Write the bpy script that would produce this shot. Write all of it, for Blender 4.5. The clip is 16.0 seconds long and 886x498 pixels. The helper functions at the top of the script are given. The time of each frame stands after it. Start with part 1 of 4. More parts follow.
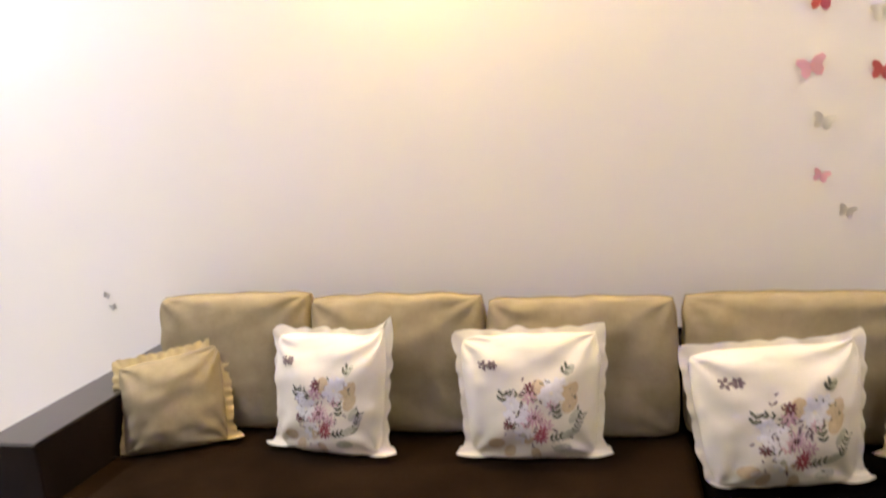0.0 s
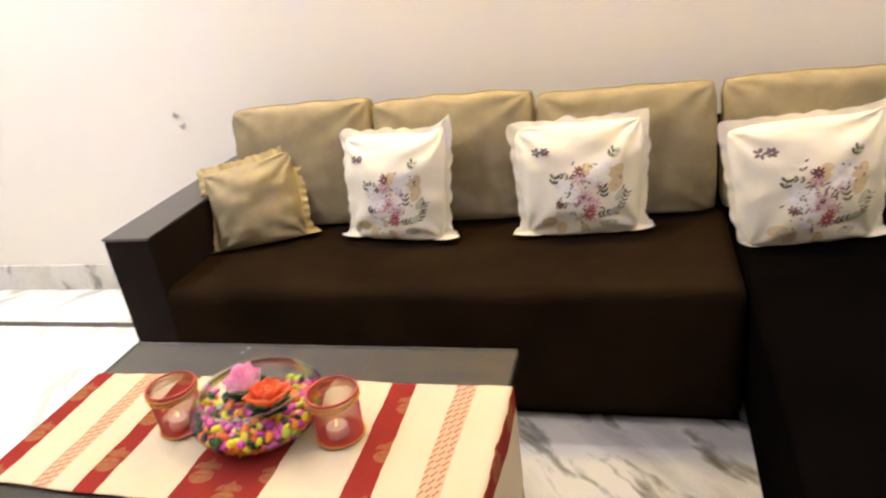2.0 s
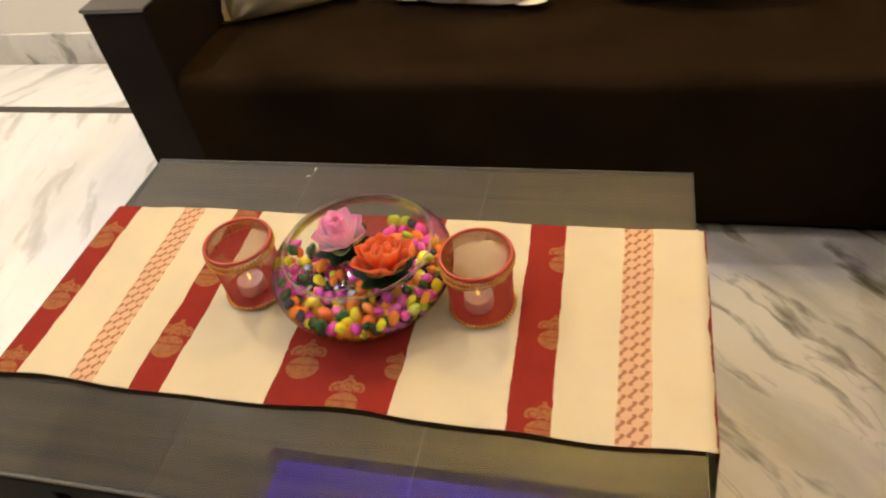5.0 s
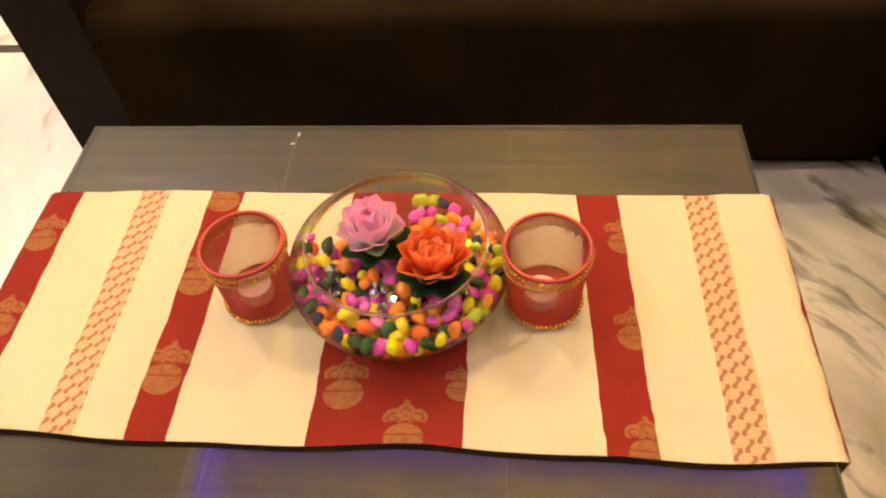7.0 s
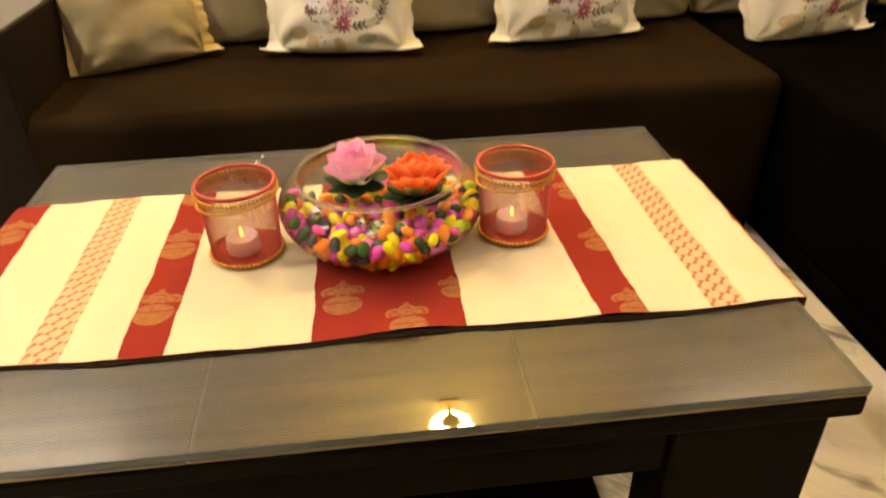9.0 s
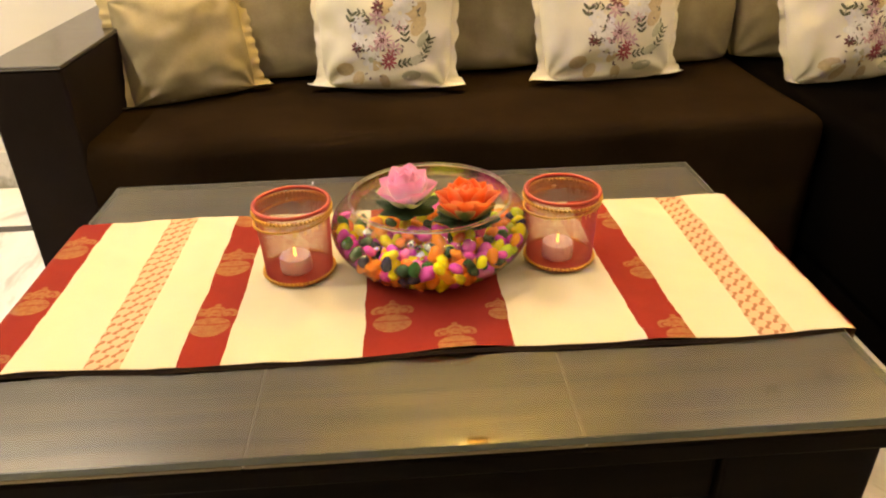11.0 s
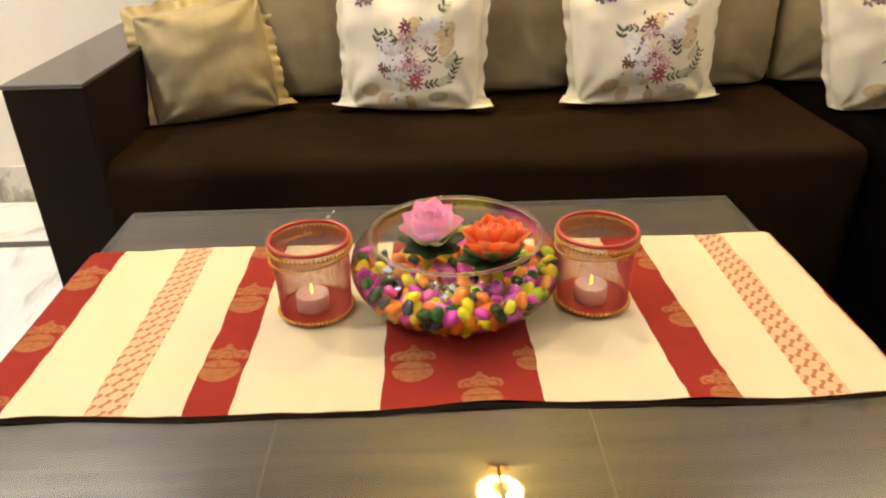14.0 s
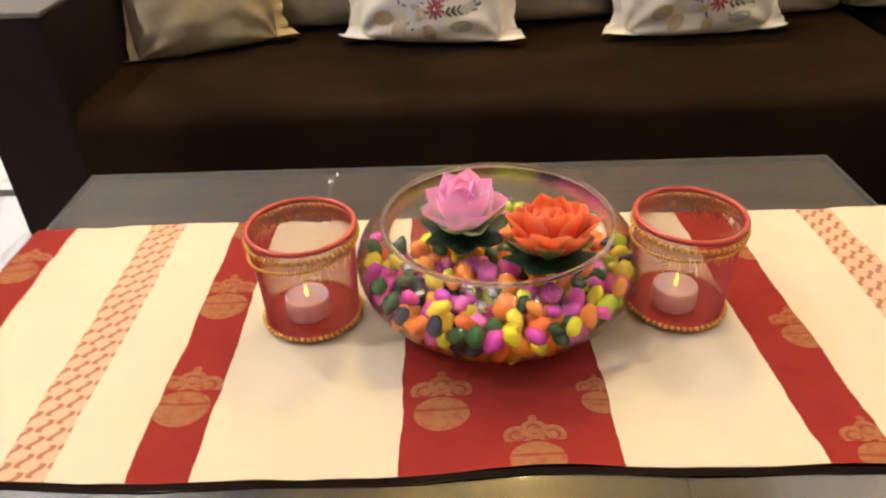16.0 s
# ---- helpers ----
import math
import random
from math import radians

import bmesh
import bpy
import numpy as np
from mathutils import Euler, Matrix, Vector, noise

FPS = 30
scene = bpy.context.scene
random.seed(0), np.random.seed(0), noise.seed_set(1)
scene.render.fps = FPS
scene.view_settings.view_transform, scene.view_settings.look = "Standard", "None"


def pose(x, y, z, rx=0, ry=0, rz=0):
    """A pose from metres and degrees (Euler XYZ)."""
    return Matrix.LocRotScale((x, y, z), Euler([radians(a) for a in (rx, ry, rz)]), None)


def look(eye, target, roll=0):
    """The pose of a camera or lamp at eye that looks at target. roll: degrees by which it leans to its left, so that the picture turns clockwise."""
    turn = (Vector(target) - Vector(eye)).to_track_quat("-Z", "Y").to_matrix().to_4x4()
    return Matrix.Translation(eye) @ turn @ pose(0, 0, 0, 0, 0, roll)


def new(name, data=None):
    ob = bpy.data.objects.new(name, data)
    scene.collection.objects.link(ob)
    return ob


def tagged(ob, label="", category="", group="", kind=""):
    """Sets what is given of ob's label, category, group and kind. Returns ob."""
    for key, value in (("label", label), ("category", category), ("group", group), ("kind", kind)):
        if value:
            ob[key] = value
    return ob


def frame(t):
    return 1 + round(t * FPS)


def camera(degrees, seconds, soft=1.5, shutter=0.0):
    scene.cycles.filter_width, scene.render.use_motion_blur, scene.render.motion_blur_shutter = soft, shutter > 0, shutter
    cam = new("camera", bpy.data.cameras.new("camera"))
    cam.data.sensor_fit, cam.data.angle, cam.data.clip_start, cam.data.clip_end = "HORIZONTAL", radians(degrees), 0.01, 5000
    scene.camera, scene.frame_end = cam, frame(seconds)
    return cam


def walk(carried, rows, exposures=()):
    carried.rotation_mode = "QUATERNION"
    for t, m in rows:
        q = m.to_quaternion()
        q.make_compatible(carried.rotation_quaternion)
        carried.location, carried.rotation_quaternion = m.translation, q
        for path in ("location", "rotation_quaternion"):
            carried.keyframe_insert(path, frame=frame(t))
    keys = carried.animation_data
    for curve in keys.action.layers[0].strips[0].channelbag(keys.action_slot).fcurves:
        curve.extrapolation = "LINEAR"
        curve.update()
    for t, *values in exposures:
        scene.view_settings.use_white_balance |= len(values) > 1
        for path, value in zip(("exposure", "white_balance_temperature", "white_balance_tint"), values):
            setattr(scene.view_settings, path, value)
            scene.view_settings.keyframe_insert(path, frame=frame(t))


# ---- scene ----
cam = camera(63.5, 16.0, 2.0, 0.5)
PATH = [
    (0, (0.753, -0.713, 1.311), (0.285, 1.195, 0.933), -4.7),
    (0.5, (0.737, -0.76, 1.299), (0.319, 1.111, 0.73), -5.6),
    (0.9, (0.733, -0.79, 1.31), (0.399, 1.059, 0.626), -5.6),
    (1, (0.734, -0.815, 1.305), (0.415, 1.042, 0.633), -5.8),
    (1.5, (0.731, -0.889, 1.284), (0.289, 0.923, 0.561), -6.5),
    (2, (0.715, -0.936, 1.268), (0.16, 0.808, 0.461), -8.5),
    (2.5, (0.71, -0.952, 1.26), (0.039, 0.729, 0.41), -9.9),
    (3, (0.674, -0.914, 1.245), (-0.022, 0.704, 0.298), -14.7),
    (3.5, (0.629, -0.836, 1.218), (-0.151, 0.695, 0.195), -14.7),
    (4, (0.566, -0.769, 1.211), (-0.183, 0.684, 0.058), -12.6),
    (6.5, (0.135, -0.477, 1.151), (-0.039, 0.788, -0.389), -8.6),
    (7, (0.146, -0.479, 1.154), (-0.03, 0.758, -0.407), -5.6),
    (7.5, (0.053, -0.497, 1.18), (0.106, 0.726, -0.401), -3.6),
    (8, (0.01, -0.496, 1.067), (0.213, 0.752, -0.483), 1.7),
    (8.5, (0.013, -0.597, 0.897), (0.178, 0.891, -0.43), 1.5),
    (9, (0.029, -0.763, 0.945), (0.191, 0.915, -0.131), -1.6),
    (9.5, (0.012, -0.797, 0.948), (0.168, 0.941, -0.03), -0.6),
    (10, (0.002, -0.795, 0.942), (0.125, 0.948, -0.03), -0.3),
    (12.5, (0.011, -0.722, 0.932), (0.077, 1.011, -0.065), -2.4),
    (13, (0.013, -0.689, 0.923), (0.08, 1.035, -0.089), -1.3),
    (13.5, (0.007, -0.708, 0.935), (0.089, 1.031, -0.049), -0.6),
    (14, (0.004, -0.729, 0.94), (0.032, 1.035, -0.002), -1.3),
    (14.5, (-0.001, -0.686, 0.931), (0.035, 1.087, 0.008), -2.7),
    (15, (-0.01, -0.569, 0.88), (0.06, 1.163, -0.118), 0.6),
    (15.5, (-0.025, -0.479, 0.853), (0.028, 1.153, -0.303), 0.1),
    (16, (-0.012, -0.524, 0.887), (-0.026, 1.143, -0.217), -1.8),
]
# the phone's own exposure and white balance: seconds, stops, kelvin, tint
EXPOSURE = [(0.0, -0.36, 5800, 18), (0.5, -0.20, 5750, 17), (1.5, -0.05, 5900, 15), (3.0, -0.58, 6350, 13), (4.0, -0.80, 6500, 8), (6.5, -0.42, 8400, 19), (7.8, -0.38, 9000, 19),
            (8.6, -0.16, 9000, 12), (9.5, -0.12, 9100, 11), (12.5, -0.22, 8000, 8), (14.5, -0.26, 6800, 9), (16.0, -0.31, 6300, 15)]
walk(cam, [(t, look(eye, target, roll)) for t, eye, target, roll in PATH], EXPOSURE)

# ---------------------------------------------------------------- light
world = bpy.data.worlds.new("world")
scene.world = world
world.use_nodes = True
world.node_tree.nodes["Background"].inputs[0].default_value = (0.9, 0.85, 0.8, 1)
world.node_tree.nodes["Background"].inputs[1].default_value = 0.02

CEIL = 2.8
WALL_Y = 1.455
TOP = 0.485          # upper face of the table's glass
SEAT = 0.41


def lamp(name, kind, m, energy, colour, size=0.05, spot=None):
    d = bpy.data.lights.new(name, kind)
    d.energy, d.color = energy, colour
    if kind == "AREA":
        d.shape, d.size = "DISK", size
    else:
        d.shadow_soft_size = size
    if spot:
        d.spot_size, d.spot_blend = radians(spot), 0.6
    ob = new(name, d)
    ob.matrix_world = m
    return ob


COOL, WHITE = (0.98, 0.97, 0.96), (1.0, 0.95, 0.88)
# only the y 1.22 pair is known; the other four are unseen, added for light
DOWNLIGHTS = [(-1.58, 1.22), (1.62, 1.22), (-1.58, -0.1), (1.62, -0.1), (-1.58, -1.4), (1.62, -1.4)]
POWER = [42, 9, 39, 7, 15, 7]
SCONCE = (0.245, WALL_Y - 0.12, 2.312)
for (dx, dy), e in zip(DOWNLIGHTS, POWER):
    lamp("downlight_lamp", "AREA", pose(dx, dy, CEIL - 0.025), e, COOL if dx < 0 else WHITE, 0.055)

# ---------------------------------------------------------------- materials


def material(name, colour, rough=0.5, metal=0.0, **kw):
    m = bpy.data.materials.new(name)
    m.use_nodes = True
    b = m.node_tree.nodes["Principled BSDF"]
    b.inputs["Base Color"].default_value = (*colour, 1)
    b.inputs["Roughness"].default_value = rough
    b.inputs["Metallic"].default_value = metal
    for k, v in kw.items():
        b.inputs[k.replace("_", " ")].default_value = v
    return m


class Nodes:
    """Short hand for building node trees."""

    def __init__(self, mat):
        self.t = mat.node_tree
        self.b = self.t.nodes.get("Principled BSDF")

    def add(self, kind, **props):
        n = self.t.nodes.new(kind)
        for k, v in props.items():
            if k == "operation":
                n.operation = v
            elif k == "data_type":
                n.data_type = v
            elif k == "blend_type":
                n.blend_type = v
        return n

    def put(self, socket, v):
        if isinstance(v, bpy.types.NodeSocket):
            self.t.links.new(v, socket)
        elif isinstance(v, tuple) and len(v) == 3 and socket.type == "RGBA":
            socket.default_value = (*v, 1)
        else:
            socket.default_value = v

    def m(self, op, a, b=0.0, c=0.0):
        n = self.add("ShaderNodeMath", operation=op)
        for s, v in zip(n.inputs, (a, b, c)):
            self.put(s, v)
        return n.outputs[0]

    def mix(self, f, a, b):
        n = self.add("ShaderNodeMix", data_type="RGBA")
        self.put(n.inputs[0], f)
        self.put(n.inputs[6], a)
        self.put(n.inputs[7], b)
        return n.outputs[2]

    def ramp(self, f, stops, constant=False):
        n = self.add("ShaderNodeValToRGB")
        r = n.color_ramp
        if constant:
            r.interpolation = "CONSTANT"
        while len(r.elements) < len(stops):
            r.elements.new(0.5)
        for e, (p, c) in zip(r.elements, stops):
            e.position = p
            e.color = (*c, 1) if isinstance(c, tuple) else (c, c, c, 1)
        self.put(n.inputs[0], f)
        return n.outputs[0]

    def noise(self, scale, detail=4, vec=None, dist=0.0, rough=0.55):
        n = self.add("ShaderNodeTexNoise")
        n.inputs["Scale"].default_value = scale
        n.inputs["Detail"].default_value = detail
        n.inputs["Roughness"].default_value = rough
        n.inputs["Distortion"].default_value = dist
        if vec is None:
            vec = self.obj()
        self.put(n.inputs["Vector"], vec)
        return n.outputs[0]

    def obj(self):
        return self.add("ShaderNodeTexCoord").outputs["Object"]

    def uv(self):
        s = self.add("ShaderNodeSeparateXYZ")
        self.put(s.inputs[0], self.add("ShaderNodeTexCoord").outputs["UV"])
        return s.outputs[0], s.outputs[1]

    def scaled(self, sx, sy, sz, rz=0.0, vec=None, shift=0.0):
        n = self.add("ShaderNodeMapping")
        n.inputs["Location"].default_value = (shift, shift * 0.7, 0)
        n.inputs["Scale"].default_value = (sx, sy, sz)
        n.inputs["Rotation"].default_value = (0, 0, rz)
        self.put(n.inputs[0], self.obj() if vec is None else vec)
        return n.outputs[0]

    def bump(self, h, strength=0.3, dist=0.002):
        n = self.add("ShaderNodeBump")
        n.inputs["Strength"].default_value = strength
        n.inputs["Distance"].default_value = dist
        self.put(n.inputs["Height"], h)
        self.put(self.b.inputs["Normal"], n.outputs[0])

    def colour(self, c):
        self.put(self.b.inputs["Base Color"], c)

    def rough(self, c):
        self.put(self.b.inputs["Roughness"], c)


def cloth(name, c1, c2, rough=0.85, weave=900, sheen=0.0, big=6, bump=0.25, bigbump=0.0, spec=0.3):
    """Woven cloth: two tones at a broad scale, a fine weave on top."""
    m = material(name, c1, rough)
    n = Nodes(m)
    n.b.inputs["Specular IOR Level"].default_value = spec
    broad = n.noise(big, 3)
    fine = n.noise(weave, 2)
    f = n.m("ADD", n.m("MULTIPLY", broad, 0.75), n.m("MULTIPLY", fine, 0.35))
    n.colour(n.ramp(f, [(0.35, c1), (0.72, c2)]))
    n.bump(n.m("ADD", fine, n.m("MULTIPLY", broad, bigbump)), bump, 0.001)
    if sheen:
        n.b.inputs["Sheen Weight"].default_value = sheen
        n.b.inputs["Sheen Roughness"].default_value = 0.4
    return m


def marble(name, turn, seed, tone, strength, warm):
    """White marble: soft clouds, long faint veins and short dark strokes along one direction."""
    m = material(name, (0.8, 0.8, 0.78), 0.12)
    n = Nodes(m)
    v = n.scaled(1.0, 1.0, 1.0, radians(turn), None, seed)
    warp = n.add("ShaderNodeVectorMath", operation="MULTIPLY_ADD")
    nz = n.add("ShaderNodeTexNoise")
    nz.inputs["Scale"].default_value, nz.inputs["Detail"].default_value = 3.0, 5
    n.put(nz.inputs["Vector"], v)
    n.put(warp.inputs[0], nz.outputs["Color"])
    warp.inputs[1].default_value = (0.13, 0.13, 0.13)
    n.put(warp.inputs[2], v)
    long = n.add("ShaderNodeMapping")
    long.inputs["Scale"].default_value = (2.2, 9.0, 4.0)
    n.put(long.inputs[0], warp.outputs[0])
    strokes = n.ramp(n.noise(1.35, 4, long.outputs[0], 0.1, 0.55), [(0.545, 0.0), (0.60, 0.6), (0.66, 1.0)])
    wide = n.add("ShaderNodeMapping")
    wide.inputs["Scale"].default_value = (0.9, 4.5, 3.0)
    n.put(wide.inputs[0], warp.outputs[0])
    clouds = n.ramp(n.noise(1.5, 6, wide.outputs[0], 0.3), [(0.48, 0.0), (0.75, 0.55)])
    thin = n.m("ABSOLUTE", n.m("SUBTRACT", n.noise(1.6, 4, wide.outputs[0]), 0.5))
    lines = n.ramp(thin, [(0.0, 0.30), (0.012, 0.0)])
    f = n.m("MULTIPLY", n.m("MAXIMUM", n.m("MAXIMUM", strokes, clouds), lines), strength)
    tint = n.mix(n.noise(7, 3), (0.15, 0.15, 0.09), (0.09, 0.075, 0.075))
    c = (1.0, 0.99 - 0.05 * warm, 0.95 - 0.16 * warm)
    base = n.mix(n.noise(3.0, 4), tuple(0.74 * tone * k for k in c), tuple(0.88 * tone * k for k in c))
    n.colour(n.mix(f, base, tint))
    n.rough(n.m("ADD", 0.08, n.m("MULTIPLY", n.noise(30, 3), 0.10)))
    return m


def wall_paint(name, c):
    m = material(name, c, 0.6)
    n = Nodes(m)
    n.colour(n.mix(n.noise(1.6, 4), tuple(x * 0.95 for x in c), c))
    n.bump(n.noise(140, 3), 0.12, 0.001)
    return m


def wood(name, c1, c2, rough=0.35, relief=0.15):
    m = material(name, c1, rough)
    n = Nodes(m)
    v = n.scaled(2, 26, 26)
    g = n.noise(2.0, 6, v, 0.6)
    n.colour(n.ramp(g, [(0.3, c1), (0.7, c2)]))
    n.rough(n.m("ADD", rough - 0.08, n.m("MULTIPLY", g, 0.16)))
    if relief:
        n.bump(g, relief, 0.0008)
    return m


def thin_glass(name, tint, gloss=0.02, ior=1.5, waves=0.0, smear=0.0):
    """Clear glass: what lies behind shows through, the gloss follows the angle."""
    m = bpy.data.materials.new(name)
    m.use_nodes = True
    t = m.node_tree
    t.nodes.clear()
    out = t.nodes.new("ShaderNodeOutputMaterial")
    mix = t.nodes.new("ShaderNodeMixShader")
    tr = t.nodes.new("ShaderNodeBsdfTransparent")
    gl = t.nodes.new("ShaderNodeBsdfGlossy")
    fr = t.nodes.new("ShaderNodeFresnel")
    tr.inputs[0].default_value = (*tint, 1)
    gl.inputs["Roughness"].default_value = gloss
    fr.inputs[0].default_value = ior
    if smear:
        # wiping marks: the gloss is uneven in short streaks
        tc = t.nodes.new("ShaderNodeTexCoord")
        mp = t.nodes.new("ShaderNodeMapping")
        mp.inputs["Scale"].default_value = (7.0, 26.0, 1.0)
        mp.inputs["Rotation"].default_value = (0, 0, 0.5)
        sm = t.nodes.new("ShaderNodeTexNoise")
        sm.inputs["Scale"].default_value, sm.inputs["Detail"].default_value = 1.6, 5
        mr = t.nodes.new("ShaderNodeMapRange")
        mr.inputs[1].default_value, mr.inputs[2].default_value = 0.48, 0.68
        mr.inputs[3].default_value, mr.inputs[4].default_value = gloss, gloss + smear
        t.links.new(tc.outputs["Object"], mp.inputs[0])
        t.links.new(mp.outputs[0], sm.inputs["Vector"])
        t.links.new(sm.outputs[0], mr.inputs[0])
        t.links.new(mr.outputs[0], gl.inputs["Roughness"])
    if waves:
        nz = t.nodes.new("ShaderNodeTexNoise")
        nz.inputs["Scale"].default_value = 55
        bp = t.nodes.new("ShaderNodeBump")
        bp.inputs["Strength"].default_value, bp.inputs["Distance"].default_value = waves, 0.004
        t.links.new(nz.outputs[0], bp.inputs["Height"])
        t.links.new(bp.outputs[0], gl.inputs["Normal"])
    t.links.new(fr.outputs[0], mix.inputs[0])
    t.links.new(tr.outputs[0], mix.inputs[1])
    t.links.new(gl.outputs[0], mix.inputs[2])
    t.links.new(mix.outputs[0], out.inputs[0])
    return m


def glow(name, colour, strength):
    m = material(name, (0.8, 0.8, 0.8), 0.4)
    b = m.node_tree.nodes["Principled BSDF"]
    b.inputs["Emission Color"].default_value = (*colour, 1)
    b.inputs["Emission Strength"].default_value = strength
    return m


PAINT = wall_paint("wall_paint", (0.80, 0.765, 0.69))
CEILING_PAINT = wall_paint("ceiling_paint", (0.78, 0.77, 0.74))
# east half toned darker and warmer: the dimmer light there is in its colour
MARBLE_E_DIM = marble("white_marble_east_dim", 46, 1.7, 0.72, 1.0, 0.6)
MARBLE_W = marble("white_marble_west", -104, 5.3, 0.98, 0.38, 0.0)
MARBLE_N = marble("white_marble_north", -43, 3.1, 0.97, 0.42, 0.0)
MARBLE_S = marble("grey_marble_skirting", -70, 8.2, 0.78, 0.7, 0.3)
LAMINATE = wood("polished_dark_laminate", (0.014, 0.010, 0.010), (0.028, 0.020, 0.019), 0.16, 0.0)
LAMINATE.node_tree.nodes["Principled BSDF"].inputs["IOR"].default_value = 1.9
STRIP = wood("dark_granite", (0.025, 0.02, 0.02), (0.06, 0.05, 0.05), 0.2)
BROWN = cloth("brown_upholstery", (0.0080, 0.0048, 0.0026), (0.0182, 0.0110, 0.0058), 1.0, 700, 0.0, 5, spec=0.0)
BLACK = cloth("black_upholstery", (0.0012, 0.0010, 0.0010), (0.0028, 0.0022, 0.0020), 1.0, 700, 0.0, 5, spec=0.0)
ARM = cloth("dark_leatherette", (0.0066, 0.0041, 0.0032), (0.0118, 0.0073, 0.0058), 0.7, 350, 0.0, 8, 0.15, spec=0.06)
GOLD_CLOTH = cloth("gold_plush", (0.243, 0.196, 0.112), (0.345, 0.287, 0.172), 0.95, 420, 0.0, 14, 0.5, 1.5, spec=0.08)
GOLD_TRIM = cloth("gold_satin", (0.42, 0.33, 0.15), (0.56, 0.45, 0.22), 0.45, 500, 0.2, 16, 0.3)
CREAM_SATIN = cloth("cream_satin", (0.72, 0.67, 0.53), (0.82, 0.77, 0.63), 0.7, 500, 0.05, 9, 0.25, 0.8, spec=0.15)
TABLE_WOOD = wood("dark_stained_wood", (0.003, 0.002, 0.0014), (0.008, 0.005, 0.0032), 0.6)
TABLE_WOOD.node_tree.nodes["Principled BSDF"].inputs["Specular IOR Level"].default_value = 0.03
PANEL_WOOD = wood("brown_veneer", (0.070, 0.050, 0.024), (0.170, 0.126, 0.060), 0.5, 0.0)
TOP_GLASS = thin_glass("table_glass", (0.95, 0.96, 0.93), 0.021, 2.05, 0.0, 0.04)
SEAM = material("pale_joint", (0.19, 0.152, 0.09), 0.5)
GLASS_EDGE = material("glass_edge", (0.06, 0.07, 0.06), 0.15)
BOWL_GLASS = thin_glass("bowl_glass", (0.985, 0.99, 0.98), 0.015, 1.42, 0.45)
WATER = thin_glass("water", (0.97, 0.99, 0.98), 0.01, 1.33, 0.30)
RIM_GLASS = material("rim_glass", (0.95, 1.0, 0.98), 0.02, 0.0, Transmission_Weight=1.0, IOR=1.45)
RED_METAL = material("red_lacquered_wire", (0.38, 0.042, 0.027), 0.36, 0.2)
BEAD_GOLD = material("gold_beads", (0.66, 0.36, 0.09), 0.42, 0.85)
WAX = material("tealight_wax", (0.85, 0.70, 0.68), 0.5, 0.0, Subsurface_Weight=0.15)
FLAME = glow("led_flame", (1.0, 0.62, 0.08), 4.0)
LEAF = cloth("dark_green_leaf", (0.003, 0.014, 0.006), (0.009, 0.036, 0.012), 0.5, 200, 0, 40, 0.2, spec=0.12)
BRASS = material("aged_brass", (0.10, 0.06, 0.025), 0.4, 0.8)
SHADE = glow("lit_shade", (1.0, 0.71, 0.21), 500.0)
DISC = glow("downlight_lens", (0.92, 1.0, 0.95), 45.0)
LED = glow("violet_led_strip", (0.20, 0.12, 1.0), 45.0)
TRIM_WHITE = material("white_trim", (0.8, 0.8, 0.8), 0.4)


def petals_material(name, tip, root, low, edge=0.0):
    m = material(name, tip, 0.45)
    n = Nodes(m)
    u, v = n.uv()
    k = n.m("ADD", v, n.m("MULTIPLY", n.m("SUBTRACT", n.noise(70, 3), 0.5), 0.25))
    rim = n.m("MULTIPLY", n.m("POWER", n.m("MULTIPLY", n.m("ABSOLUTE", n.m("SUBTRACT", u, 0.5)), 2.0), 2.5), edge)
    n.colour(n.mix(rim, n.ramp(k, [(0.0, low), (0.36, root), (0.95, tip)]), (1.0, 0.66, 0.36)))
    # thin plastic petals let some light through
    c = n.b.inputs["Base Color"].links[0].from_socket
    tl = n.add("ShaderNodeBsdfTranslucent")
    n.put(tl.inputs["Color"], c)
    mx = n.add("ShaderNodeMixShader")
    mx.inputs[0].default_value = 0.35
    n.t.links.new(n.b.outputs[0], mx.inputs[1])
    n.t.links.new(tl.outputs[0], mx.inputs[2])
    n.t.links.new(mx.outputs[0], n.t.nodes["Material Output"].inputs[0])
    return m


PINK_PETAL = petals_material("pink_petal", (0.96, 0.40, 0.68), (0.98, 0.84, 0.90), (0.70, 0.80, 0.52))
ORANGE_PETAL = petals_material("orange_petal", (0.93, 0.19, 0.055), (0.74, 0.055, 0.014), (0.55, 0.10, 0.03), 0.45)
GREEN_SEPAL = petals_material("pale_green_sepal", (0.62, 0.74, 0.42), (0.40, 0.56, 0.20), (0.10, 0.25, 0.06))
DARK_SEPAL = petals_material("dark_green_sepal", (0.10, 0.22, 0.05), (0.05, 0.13, 0.03), (0.02, 0.06, 0.02), 0.8)


